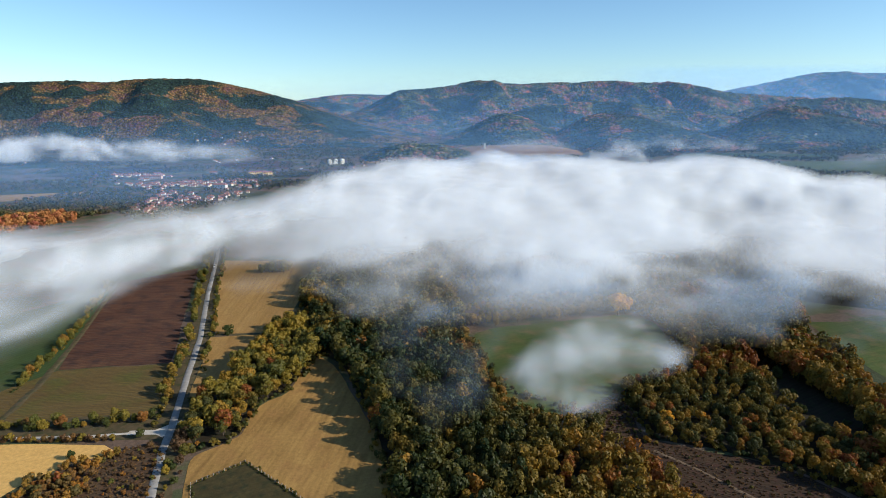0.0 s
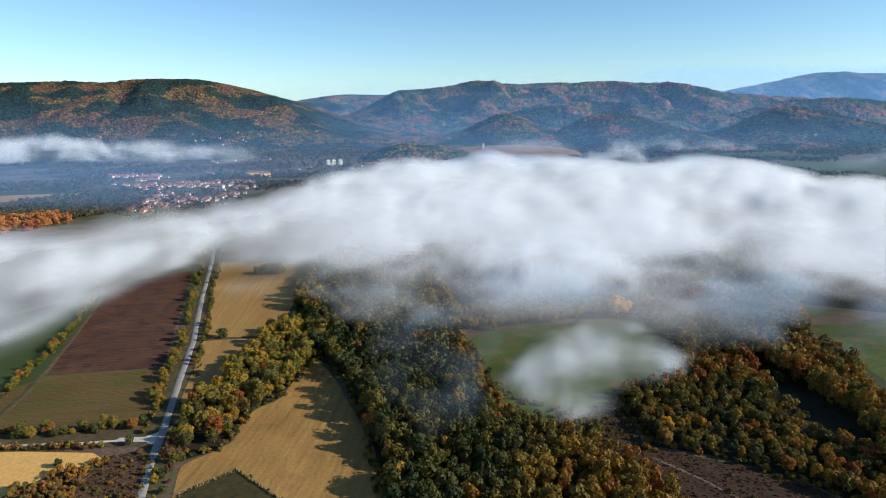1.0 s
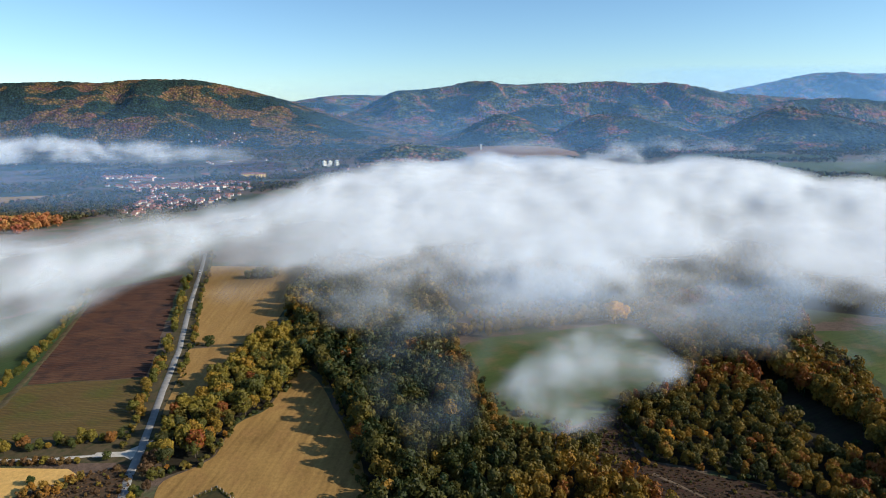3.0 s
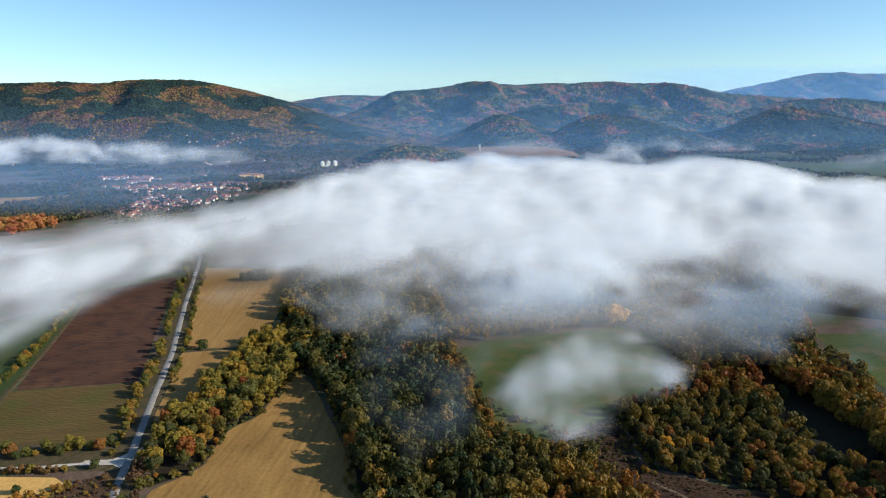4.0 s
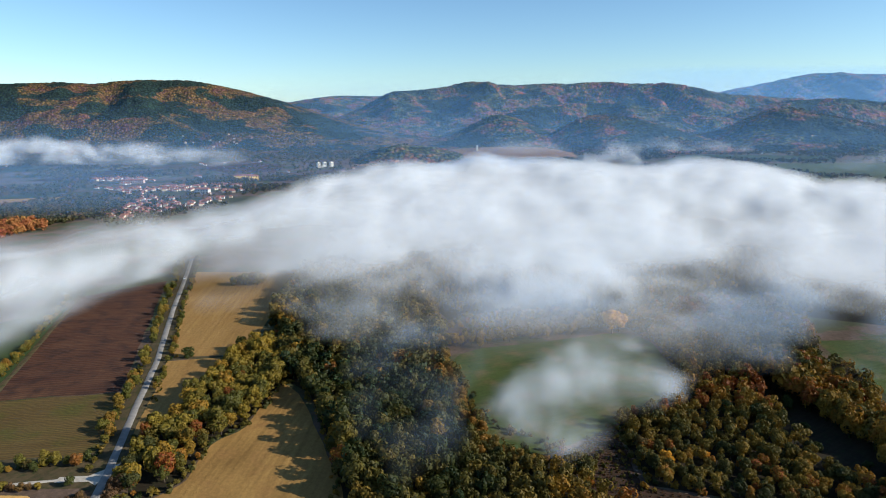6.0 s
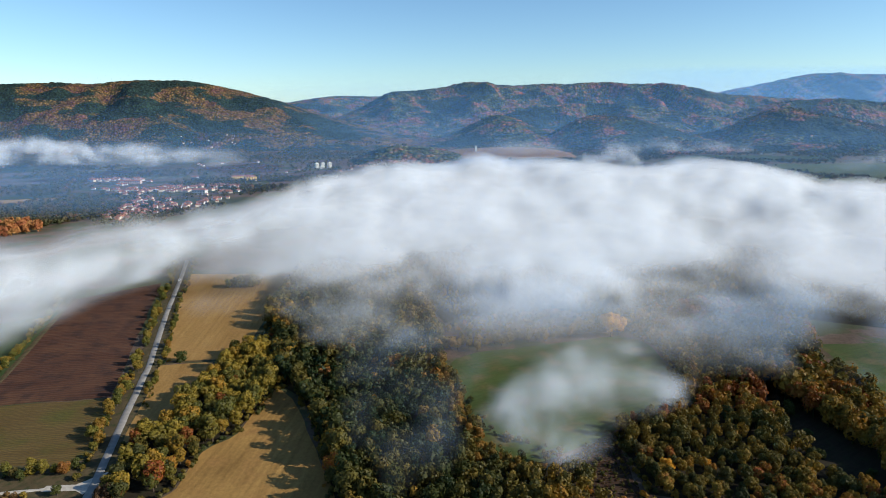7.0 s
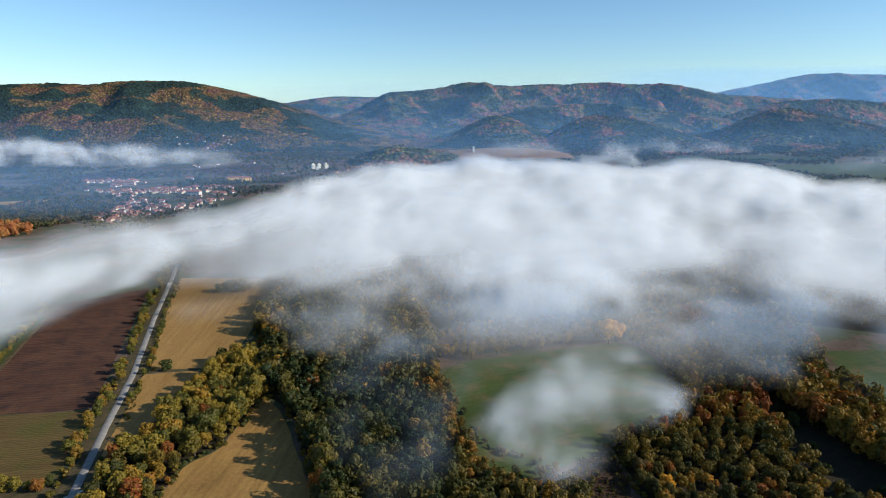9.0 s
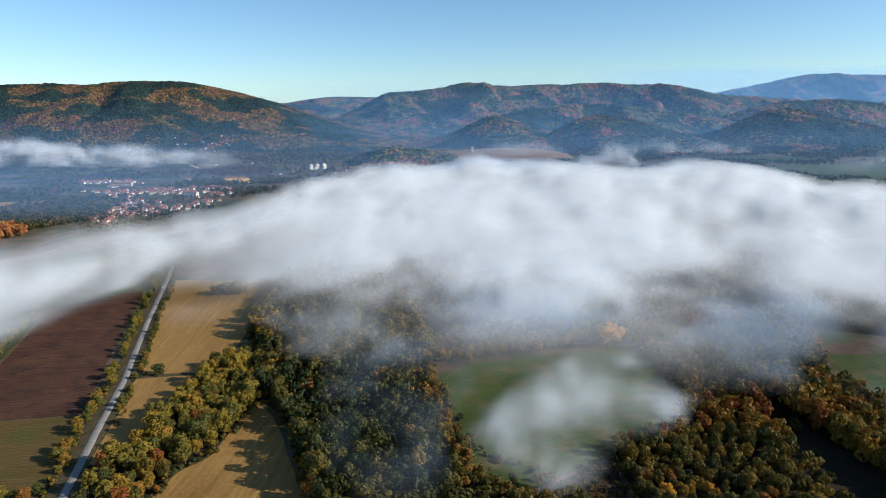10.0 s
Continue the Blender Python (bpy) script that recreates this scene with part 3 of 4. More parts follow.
def trunk_mesh(name, height, radius, seed, limbs=5):
    """A tapered trunk with limbs that leave it at half height."""
    rng = random.Random(seed)
    v, f = [], []

    def tube(points, radii, sides):
        b = len(v)
        for p, r in zip(points, radii):
            for k in range(sides):
                a = k * 2 * math.pi / sides
                v.append((p[0] + r * math.cos(a), p[1] + r * math.sin(a), p[2]))
        for i in range(len(points) - 1):
            for k in range(sides):
                f.append((b + i * sides + k, b + i * sides + (k + 1) % sides, b + (i + 1) * sides + (k + 1) % sides, b + (i + 1) * sides + k))

    lean = rng.uniform(-0.3, 0.3)
    tube([(0, 0, -0.25), (0, 0, 0.4), (lean * 0.4, 0, height * 0.5), (lean, 0.1, height)], [radius * 1.35, radius, radius * 0.75, radius * 0.3], 7)
    for i in range(limbs):
        a, z = i * 2.4 + rng.uniform(0, 1), height * rng.uniform(0.45, 0.8)
        r = height * rng.uniform(0.22, 0.34)
        tube([(lean * 0.5, 0, z), (r * 0.5 * math.cos(a), r * 0.5 * math.sin(a), z + r * 0.35), (r * math.cos(a), r * math.sin(a), z + r)], [radius * 0.5, radius * 0.35, radius * 0.12], 4)
    return mesh_from(name, v, f, MAT_BARK, True)


def tree_kind(seed, palette, crown_data, radius, label, name="tree", category="tree", trunk_share=0.4):
    """One tree as a thing: trunk and crown under an empty at its foot."""
    root = tagged(new(name), label, category, group=category + "s of the valley")
    lift = radius * (1.05 + trunk_share)
    t = new("trunk", trunk_mesh("trunk", lift, radius * 0.075, seed))
    v, f = crown_data
    c = new("crown", mesh_from("crown", v + np.array([0, 0, lift]), f, LEAVES[palette]))
    t.parent = c.parent = root
    return root


def put_copies(kinds, spots, seed):
    """The first spots take the kinds themselves, the others copies of them. Spots: x, y, scale."""
    rng = random.Random(seed)
    for i, (x, y, s) in enumerate(spots):
        k = kinds[i % len(kinds)]
        a = rng.uniform(0, 360)
        if i < len(kinds):
            k.matrix_basis = pose(x, y, relief(x, y), 0, 0, a) @ Matrix.Diagonal((s, s, s * rng.uniform(0.9, 1.15), 1))
        else:
            o = copy_thing(k, pose(x, y, relief(x, y), 0, 0, a))
            o.scale = (s, s, s * rng.uniform(0.9, 1.15))


NO_TREES = [FIELD_UPPER, FIELD_LOWER, FIELD_CURVED, LANE, CLEARING, ROUGH]
RIM = np.array([p[:2] for p in along(CLEARING[8:] + CLEARING[:5], 2.0)])
spots = {"olive": [], "mixed": []}
tree_spots = []
for wood, poly, step, seed, base, spread in (("strip", WOOD_STRIP, 5.1, 2, 0.45, 0.3), ("centre", WOOD_CENTRE, 4.9, 1, 0.14, 0.34), ("right", WOOD_RIGHT, 3.9, 3, 0.65, 0.46), ("back", WOOD_BACK, 7.4, 4, 0.42, 0.3)):
    rng = np.random.default_rng(seed)
    px, py = scatter(poly, step, seed)
    keep = np.ones(len(px), bool)
    for bad in NO_TREES:
        keep &= ~inside(px, py, bad)
    for x, y in zip(px[keep], py[keep]):
        stand = fbm(np.array([x / 55.0]), np.array([y / 55.0]), 77)[0] - 0.5
        tone = base + stand * 0.9 + rng.normal() * spread * 0.42
        if wood == "centre":
            tone += 0.52 * float(smooth(8, 52, x - (y - 200) * 0.1)) + 0.22 * (1 - float(smooth(205, 245, y))) + 0.26 * float(smooth(300, 350, y))
        if rng.random() < 0.03:
            tone = rng.uniform(0.7, 0.94)
        s = rng.uniform(0.75, 1.4) * (1.0 + 0.6 * stand)
        if wood == "right" and x > 150:
            s *= 1.2 + 0.3 * (x > 158)
            tone -= 0.06 * (x > 158)
        if wood == "centre":
            s *= 0.98
        if wood == "right":
            s *= 0.64
        if wood == "back":
            s *= 0.72
        if wood == "strip":
            s *= 0.96
        gap = float(np.hypot(RIM[:, 0] - x, RIM[:, 1] - y).min())
        if wood == "centre":
            s *= 0.58 + 0.42 * float(smooth(2, 24, gap))
            s *= 1.0 + 0.16 * (1 - float(smooth(8, 24, x + 16 + (y - 182) * 0.33))) * (y < 265)
            tone += 0.16 * (1 - float(smooth(4, 18, gap)))
        if wood == "strip" and y < 345:
            spots["olive" if y > 250 or rng.random() < 0.3 else "mixed"].append((x, y, s * (1.0 if y > 250 else 0.85)))
        elif wood == "right" and 190 < y < 262 and x < 152 or wood == "centre" and x < 62 and 203 < y < 250 and (x + y * 0.28 < 38):
            spots["mixed"].append((x, y, s))
        else:
            tree_spots.append((x, y, s, float(np.clip(tone, 0, 1)), 0.0))
# those past the nearest few hundred join the woods
rng = np.random.default_rng(12)
for key, most in (("olive", 165), ("mixed", 180)):
    rest = sorted(spots[key], key=lambda p: p[1])
    spots[key] = rest[:most]
    tree_spots += [(x, y, s, float(np.clip(rng.normal(0.5, 0.16), 0, 1)), 0.0) for x, y, s in rest[most:]]
woods("woods", [p for p in tree_spots if p[1] < 275], MID_CROWNS, MAT_LEAF, "dense mixed autumn woods, green, gold and rust", 0.2, 1.2)
woods("far_woods", [p for p in tree_spots if p[1] >= 275], FAR_CROWNS, MAT_LEAF, "misty autumn woods beyond the clearing", 0.2, 1.2)
put_copies([tree_kind(400 + i, "olive", NEAR_CROWNS[i], 3.3, "olive and gold broadleaf tree in the field-side wood") for i in range(5)], spots["olive"], 5)
put_copies([tree_kind(420 + i, "mixed", NEAR_CROWNS[i], 3.3, "autumn broadleaf tree in green, gold and rust") for i in range(8)], spots["mixed"], 6)

# undergrowth below the woods' edges
edge_spots = []
rng = np.random.default_rng(8)
for poly in (WOOD_STRIP, WOOD_CENTRE, WOOD_RIGHT):
    for x, y, a in along(poly + poly[:1], 2.6):
        edge_spots.append((x + rng.normal() * 1.3, y + rng.normal() * 1.3, rng.uniform(0.3, 0.62), float(np.clip(rng.normal(0.5, 0.2), 0, 1)), 0.0))
for line, offset, size in ((ROAD[3:], 6.2, 0.42), (ROAD[4:], -6.0, 0.32), ([(-200, 262), (-213, 331), (-250, 445)], 3.0, 0.34), ([(-240, 229), (-160, 231), (-122, 239)], 0.5, 0.4), ([(-140, 333.5), (-126, 338)], 0.0, 0.34)):
    for x, y, a in along(line, 2.2):
        if rng.random() < 0.8:
            o = offset + rng.normal() * 0.9
            edge_spots.append((x - math.sin(a) * o, y + math.cos(a) * o, size * rng.uniform(0.5, 1.25), float(np.clip(rng.normal(0.42, 0.2), 0, 1)), 0.0))
woods("undergrowth", edge_spots, MIN_CROWNS, MAT_LEAF, "low bushes along the edges of the woods", -0.55)

# roadside rows, hedges and single trees
rng = np.random.default_rng(9)


def row(line, step, offset, size, wander=0.9):
    out = []
    for x, y, a in along(line, step):
        o = offset + rng.normal() * wander
        out.append((x - math.sin(a) * o, y + math.cos(a) * o, rng.uniform(*size)))
    return out


ROAD_ROW = ROAD[4:8] + [(-213, 560)]
row_left = [p for p in row([(-121, 252)] + ROAD_ROW, 4.4, 6.3, (0.35, 0.9), 1.3) if rng.random() < 0.8]
row_right = [p for p in row([(-133, 297)] + ROAD_ROW[1:], 4.6, -6.6, (0.28, 0.66), 0.9) if rng.random() < 0.8]
farm_row = row([(-200, 270), (-213, 331), (-250, 445)], 4.6, 3.2, (0.4, 0.72), 0.8)
put_copies([tree_kind(440 + i, "gold", NEAR_CROWNS[i + 2], 3.3, "yellow-green roadside tree beside the asphalt", "roadside_tree", "roadside tree", 0.25) for i in range(4)], row_left + row_right + farm_row, 7)
hedge = row([(-240, 229), (-185, 228), (-160, 230), (-139, 233), (-122, 238)], 3.0, 0.5, (0.35, 0.9), 1.5)
put_copies([tree_kind(450 + i, p, NEAR_CROWNS[i], 3.3, "hedgerow bush in autumn colour", "hedgerow_tree", "hedgerow tree", 0.1) for i, p in enumerate(("gold", "rust", "green", "gold", "olive"))], hedge, 8)
hedge_low = row([(-240, 219.8), (-145, 219.8), (-131, 221)], 2.4, 0.0, (0.7, 1.4), 0.5)
SCRUB = [(-150, 160), (-149, 192), (-138, 203), (-127, 212), (-116, 218), (-108, 212), (-103, 186), (-95, 160)]
sx, sy = scatter(SCRUB, 2.7, 21)
scrub = [(x, y, rng.uniform(0.3, 0.75)) for x, y in zip(sx, sy) if x >= -126 and rng.random() < 0.75]
rusty = [(x, y, rng.uniform(0.7, 1.4)) for x, y in zip(sx, sy) if x < -126 and rng.random() < 0.8]
put_copies([tree_kind(460 + i, p, BUSH_CROWNS[i], 1.6, "rust and brown scrub bush", "bush", "bush", -0.3) for i, p in enumerate(("brown", "rust", "brown", "gold"))], hedge_low + scrub, 9)
put_copies([tree_kind(465 + i, p, BUSH_CROWNS[i], 1.6, "tall orange and gold shrub beside the pale field", "shrub", "shrub", 0.0) for i, p in enumerate(("rust", "rust", "amber", "rust"))], rusty, 19)
VERGE_R = [(-109, 218), (-98, 184), (-94, 160), (-88, 160), (-97, 200), (-99, 212)]
vx, vy = scatter(VERGE_R, 4.4, 23)
put_copies([tree_kind(470 + i, p, NEAR_CROWNS[3 + i], 3.3, "tall green-gold tree at the junction", "roadside_tree", "roadside tree", 0.15) for i, p in enumerate(("olive", "green", "brown"))],
           [(x, y, rng.uniform(0.25, 0.55) + 0.3 * (y > 205)) for x, y in zip(vx, vy)] + [(-123, 222, 0.55), (-104, 217, 1.0), (-106, 224, 0.9), (-142, 207, 0.5)], 10)
put_copies([tree_kind(480, "green", NEAR_CROWNS[0], 3.3, "round dark green tree alone in the stubble field", "tree", "tree", -0.25)], [(-126.5, 336, 1.0)], 3)
grove = [(-137 + dx, 473 + dy, s) for dx, dy, s in ((-9, -2, 0.9), (-5, 2, 1.1), (-1, -1, 1.15), (4, 3, 1.2), (8, 0, 1.3), (11, 4, 1.2), (0, 5, 1.0), (-11, 2, 0.8))]
put_copies([tree_kind(490 + i, "olive", NEAR_CROWNS[i + 3], 3.3, "grey-olive tree of a grove in the field", "tree", "tree", 0.2) for i in range(2)], grove, 4)
put_copies([tree_kind(495, "yellow", NEAR_CROWNS[4], 3.3, "bright yellow tree among the darker woods", "tree", "tree", 0.4)], [(109, 364, 2.0), (114, 367, 1.7), (131, 246, 0.6), (91, 228, 0.85), (118, 214, 0.5), (136, 226, 0.6), (108, 233, 0.5), (144, 206, 0.55), (127, 203, 0.5)], 4)
put_copies([tree_kind(496, "rust", NEAR_CROWNS[2], 3.3, "red-orange tree at the edge of the woods", "tree", "tree", 0.2)], [(86, 240, 0.9), (126, 192, 0.5)], 4)
put_copies([tree_kind(497, "green", NEAR_CROWNS[6], 3.3, "small green tree in a shaded gap of the woods", "tree", "tree", 0.0)], [(148, 262, 0.85), (156, 252, 0.7), (153, 238, 0.6), (160, 272, 0.8), (151, 281, 0.9), (163, 225, 0.6)], 4)
rim = row([(-4, 336), (14, 347), (32, 352), (60, 358), (96, 371), (125, 378)], 3.0, 0.0, (0.6, 1.05), 2.4) + row([(14, 332), (16, 307), (20, 278), (26, 252), (32, 238), (47, 233)], 3.2, -2.8, (0.5, 0.85), 1.8) + row([(16, 307), (20, 278), (26, 252), (32, 238), (47, 233)], 2.8, -6.5, (0.5, 0.8), 2.0)
put_copies([tree_kind(500 + i, "amber", NEAR_CROWNS[i + 2], 3.3, "slender golden tree at the rim of the meadow", "young_tree", "young tree", 0.5) for i in range(3)], rim, 14)
heath_x, heath_y = scatter(HEATH, 2.6, 31)
woods("heath_bushes", [(x, y, s, t, 0.0) for x, y, s, t in zip(heath_x, heath_y, rng.uniform(0.08, 0.34, len(heath_x)), rng.uniform(0.2, 0.6, len(heath_x))) if y > 214 or s < 0.11 or rng.random() < 0.1],
      MIN_CROWNS, MAT_LEAF, "low brown and gold bushes on the heath", -0.6)

rough_x, rough_y = scatter(ROUGH, 4.2, 36)
woods("rough_bushes", [(x, y, rng.uniform(0.25, 0.75), float(np.clip(rng.normal(0.6, 0.2), 0, 1)), 0.0) for x, y in zip(rough_x, rough_y) if rng.random() < 0.75],
      MIN_CROWNS, MAT_LEAF, "golden and brown bushes on the rough field", -0.4)

# dry tufts on the rough ground
tufts = []
for poly, step, low, high in ((HEATH, 1.5, 0.4, 0.95), (SCRUB, 1.5, 0.3, 0.9)):
    for x, y in zip(*scatter(poly, step, 33)):
        tufts.append((x, y, rng.uniform(0.05, 0.17), rng.uniform(low, high), 0.0))
MAT_DRY = leaf_material("dry_grass", [(0.0, (0.03, 0.02, 0.011)), (0.5, (0.085, 0.052, 0.027)), (0.8, (0.14, 0.085, 0.04)), (1.0, (0.16, 0.11, 0.04))])
woods("dry_grass", tufts, TINY_CROWNS, MAT_DRY, "tufts of dry brown grass and heather", -0.9)

# far trees of the valley floor, fewer between the houses
TOWN = [(-654, 1204), (-560, 1217), (-445, 1075), (-337, 1100), (-285, 950), (-320, 850), (-354, 800), (-364, 740), (-405, 780), (-430, 921), (-517, 1025), (-590, 1067)]
far = []
for poly, step, size, chance in (([(-760, 620), (-430, 730), (-300, 640), (-330, 860), (-760, 900)], 10, (0.5, 1.2), 0.9),
                                 ([(300, 1180), (60, 1750), (200, 2100), (2200, 2200), (2000, 1200), (900, 900)], 16, (0.5, 1.3), 0.8),
                                 ([(-1700, 1000), (-1500, 2100), (-100, 2100), (-60, 1500), (-300, 800), (-480, 640), (-900, 640)], 11, (0.5, 1.15), 0.95),
                                 ([(-640, 900), (-500, 940), (-400, 850), (-450, 740), (-560, 660)], 9, (0.6, 1.0), 0.95),
                                 ([(300, 1300), (60, 1750), (200, 2200), (2200, 2200), (2000, 1300), (900, 1000)], 13, (0.5, 1.2), 0.8),
                                 ([(-480, 1200), (-250, 1200), (-240, 1010), (-380, 1010)], 9, (0.6, 1.2), 0.9),
                                 ([(-654, 1214), (-560, 1227), (-445, 1085), (-337, 1110), (-285, 950), (-320, 850), (-364, 740), (-430, 921), (-590, 1067)], 9, (0.3, 0.65), 0.6)):
    fx, fy = scatter(poly, step, 40 + step)
    dense = fbm(fx / 130, fy / 130, 55)
    for x, y, d, built in zip(fx, fy, dense, inside(fx, fy, TOWN)):
        if built and rng.random() < 0.62:
            continue
        if -500 < x < -140 and 1215 < y < 1620 and rng.random() < 0.7:
            continue
        if not (-20 < x < 380 and 1560 < y < 1850) and rng.random() < chance * smooth(0.42, 0.56, d) * 1.3:
            far.append((x, y, rng.uniform(*size), float(np.clip(rng.normal(0.45, 0.25), 0, 1)), relief(x, y)))
woods("valley_scrub", far, TINY_CROWNS, MAT_LEAF_DULL, "scattered dull green and brown trees across the valley", -0.4)
ox, oy = scatter([(-600, 560), (-490, 610), (-450, 655), (-425, 690), (-450, 735), (-600, 670)], 9, 61)
woods("orange_wood", [(x, y, rng.uniform(1.2, 1.9), rng.random(), 0.0) for x, y in zip(ox, oy)], FAR_CROWNS, MAT_LEAF_RUST, "orange and red wood at the edge of the fog", -0.2)


# ---- buildings ----
def coloured(name, low, high, size=1.5, rough=0.85):
    n = Nodes(name)
    p = n.place()
    return n.plain(n.mix(0.3, n.ramp(n.noise(p, size * 6, 3), [(0.3, low), (0.7, high)]), n.ramp(n.noise(p, size, 5), [(0.3, low), (0.7, high)])), rough)


MAT_WALLS = [coloured("white_plaster", (0.5, 0.47, 0.43), (0.70, 0.67, 0.62)), coloured("cream_plaster", (0.55, 0.46, 0.34), (0.70, 0.60, 0.46)), coloured("pink_plaster", (0.5, 0.36, 0.30), (0.62, 0.46, 0.40))]
MAT_TILES = [coloured("terracotta_tiles", (0.24, 0.10, 0.07), (0.35, 0.16, 0.115), 0.5), coloured("old_brown_tiles", (0.20, 0.09, 0.06), (0.30, 0.14, 0.10), 0.5)]
MAT_YELLOW = coloured("yellow_plaster", (0.66, 0.43, 0.12), (0.80, 0.55, 0.19))
MAT_BLOCK = coloured("white_panels", (0.74, 0.68, 0.55), (0.84, 0.79, 0.67))
MAT_CHIM = coloured("chimney_brick", (0.22, 0.12, 0.09), (0.32, 0.18, 0.13), 0.3)
n = Nodes("dark_glass")
MAT_GLASS = n.plain((0.02, 0.025, 0.03), 0.12)


def box(bm, x0, x1, y0, y1, z0, z1):
    v = [bm.verts.new(p) for p in ((x0, y0, z0), (x1, y0, z0), (x1, y1, z0), (x0, y1, z0), (x0, y0, z1), (x1, y0, z1), (x1, y1, z1), (x0, y1, z1))]
    for q in ((3, 2, 1, 0), (4, 5, 6, 7), (0, 1, 5, 4), (1, 2, 6, 5), (2, 3, 7, 6), (3, 0, 4, 7)):
        bm.faces.new([v[i] for i in q])


def gabled(name, w, d, h, rise, wall, tile, label, category="house", group="", windows=(0, 0), hip=0.0, chimney=True):
    """A plastered house with gables or hips, a roof of real thickness, windows and a chimney."""
    root = tagged(new(name), label, category, group=group)
    bm = bmesh.new()
    x, y = w / 2, d / 2
    base = [bm.verts.new(p) for p in ((-x, -y, -0.4), (x, -y, -0.4), (x, y, -0.4), (-x, y, -0.4))]
    top = [bm.verts.new(p) for p in ((-x, -y, h), (x, -y, h), (x, y, h), (-x, y, h))]
    ends = [bm.verts.new((-x + hip, 0, h + rise)), bm.verts.new((x - hip, 0, h + rise))]
    for i in range(4):
        bm.faces.new((base[i], base[(i + 1) % 4], top[(i + 1) % 4], top[i]))
    if hip == 0:
        bm.faces.new((top[1], top[2], ends[1]))
        bm.faces.new((top[3], top[0], ends[0]))
    part("wall", bm, wall, root)
    bm = bmesh.new()
    o = 0.45
    k = rise / y * o
    for lift in (0.02, 0.28):
        q = [bm.verts.new(p) for p in ((-x - o, -y - o, h - k + lift), (x + o, -y - o, h - k + lift), (x + o, y + o, h - k + lift), (-x - o, y + o, h - k + lift))]
        r = [bm.verts.new((-x - o + hip, 0, h + rise + lift)), bm.verts.new((x + o - hip, 0, h + rise + lift))]
        for face in ((q[0], q[1], r[1], r[0]), (q[2], q[3], r[0], r[1])):
            bm.faces.new(face)
        if hip:
            bm.faces.new((q[1], q[2], r[1]))
            bm.faces.new((q[3], q[0], r[0]))
    e = [ed for ed in bm.edges if ed.is_boundary]
    if not hip:
        bmesh.ops.bridge_loops(bm, edges=e)
    bmesh.ops.recalc_face_normals(bm, faces=bm.faces[:])
    roof = part("roof", bm, tile, root)
    if chimney:
        bm = bmesh.new()
        box(bm, x * 0.3, x * 0.3 + 0.8, -0.6, 0.2, h + rise * 0.6, h + rise + 1.0)
        part("chimney", bm, MAT_CHIM, roof)
    nx, nz = windows
    shared = None
    for i in range(nx):
        for j in range(nz):
            if shared is None:
                bm = bmesh.new()
                box(bm, -0.6, 0.6, -0.08, 0.1, 0, 1.5)
                ob = part("window", bm, MAT_GLASS, root)
                shared = ob.data
            else:
                ob = new("window", shared)
                ob.parent = root
            ob.location = (-x + w * (i + 0.5) / nx, -y, 1.0 + j * (h - 0.6) / nz)
    return root


def flat_block(name, w, d, h, wall, label, cols, floors, group=""):
    """A block of flats: walls, parapet roof, rows of windows and a lift house."""
    root = tagged(new(name), label, "apartment block", group=group)
    bm = bmesh.new()
    box(bm, -w / 2, w / 2, -d / 2, d / 2, -0.5, h)
    part("wall", bm, wall, root)
    bm = bmesh.new()
    box(bm, -w / 2 - 0.2, w / 2 + 0.2, -d / 2 - 0.2, d / 2 + 0.2, h, h + 0.5)
    box(bm, -w * 0.2, w * 0.15, -d * 0.2, d * 0.2, h + 0.5, h + 2.6)
    part("roof", bm, wall, root)
    bm = bmesh.new()
    box(bm, -0.7, 0.7, -0.06, 0.1, 0, 1.4)
    me = bpy.data.meshes.new("window")
    bm.to_mesh(me)
    bm.free()
    me.materials.append(MAT_GLASS)
    for i in range(cols):
        for j in range(floors):
            o = new("window", me)
            o.parent = root
            o.location = (-w / 2 + w * (i + 0.5) / cols, -d / 2, 1.0 + j * (h - 0.6) / floors)
    return root


houses = []
for i, (w, d, h, rise, hip) in enumerate(((5.2, 4.6, 2.7, 1.5, 0), (6.0, 5, 3.3, 1.7, 1.6), (4.6, 4.2, 2.4, 1.3, 0), (7.2, 4.6, 2.7, 1.5, 0), (5.6, 5.2, 3.6, 1.6, 1.8))):
    houses.append(gabled("house", w, d, h, rise, MAT_WALLS[i % 3 if i != 3 else 0], MAT_TILES[i % 2 if i > 1 else 0], "small plastered village house with a red tiled roof", "house", "houses of the village", (0, 0), hip))
hx, hy = scatter(TOWN, 10.6, 71, 1.15)
plots = [(x, y) for x, y in zip(hx, hy) if fbm(np.array([x / 60.0]), np.array([y / 60.0]), 91)[0] > 0.40]
rng = np.random.default_rng(72)
plots += [(-900 + 24 * i + rng.uniform(-9, 9), 1960 + rng.uniform(-60, 60)) for i in range(14)]
plots += [(-640 + rng.uniform(-40, 60), 2000 + rng.uniform(-40, 60)) for i in range(10)]
plots += [(-560, 1500), (-548, 1480), (-532, 1455), (-510, 1520), (-430, 1540), (-470, 1400), (-300, 1290), (-285, 1330), (-190, 1300), (-175, 1345), (-1010, 1480), (-1060, 1500)]
plots += [(447, 1330), (470, 1345), (500, 1335), (520, 1350), (860, 1640), (900, 1660), (945, 1655), (1070, 1780), (1030, 1770), (1330, 1700), (1360, 1710)]
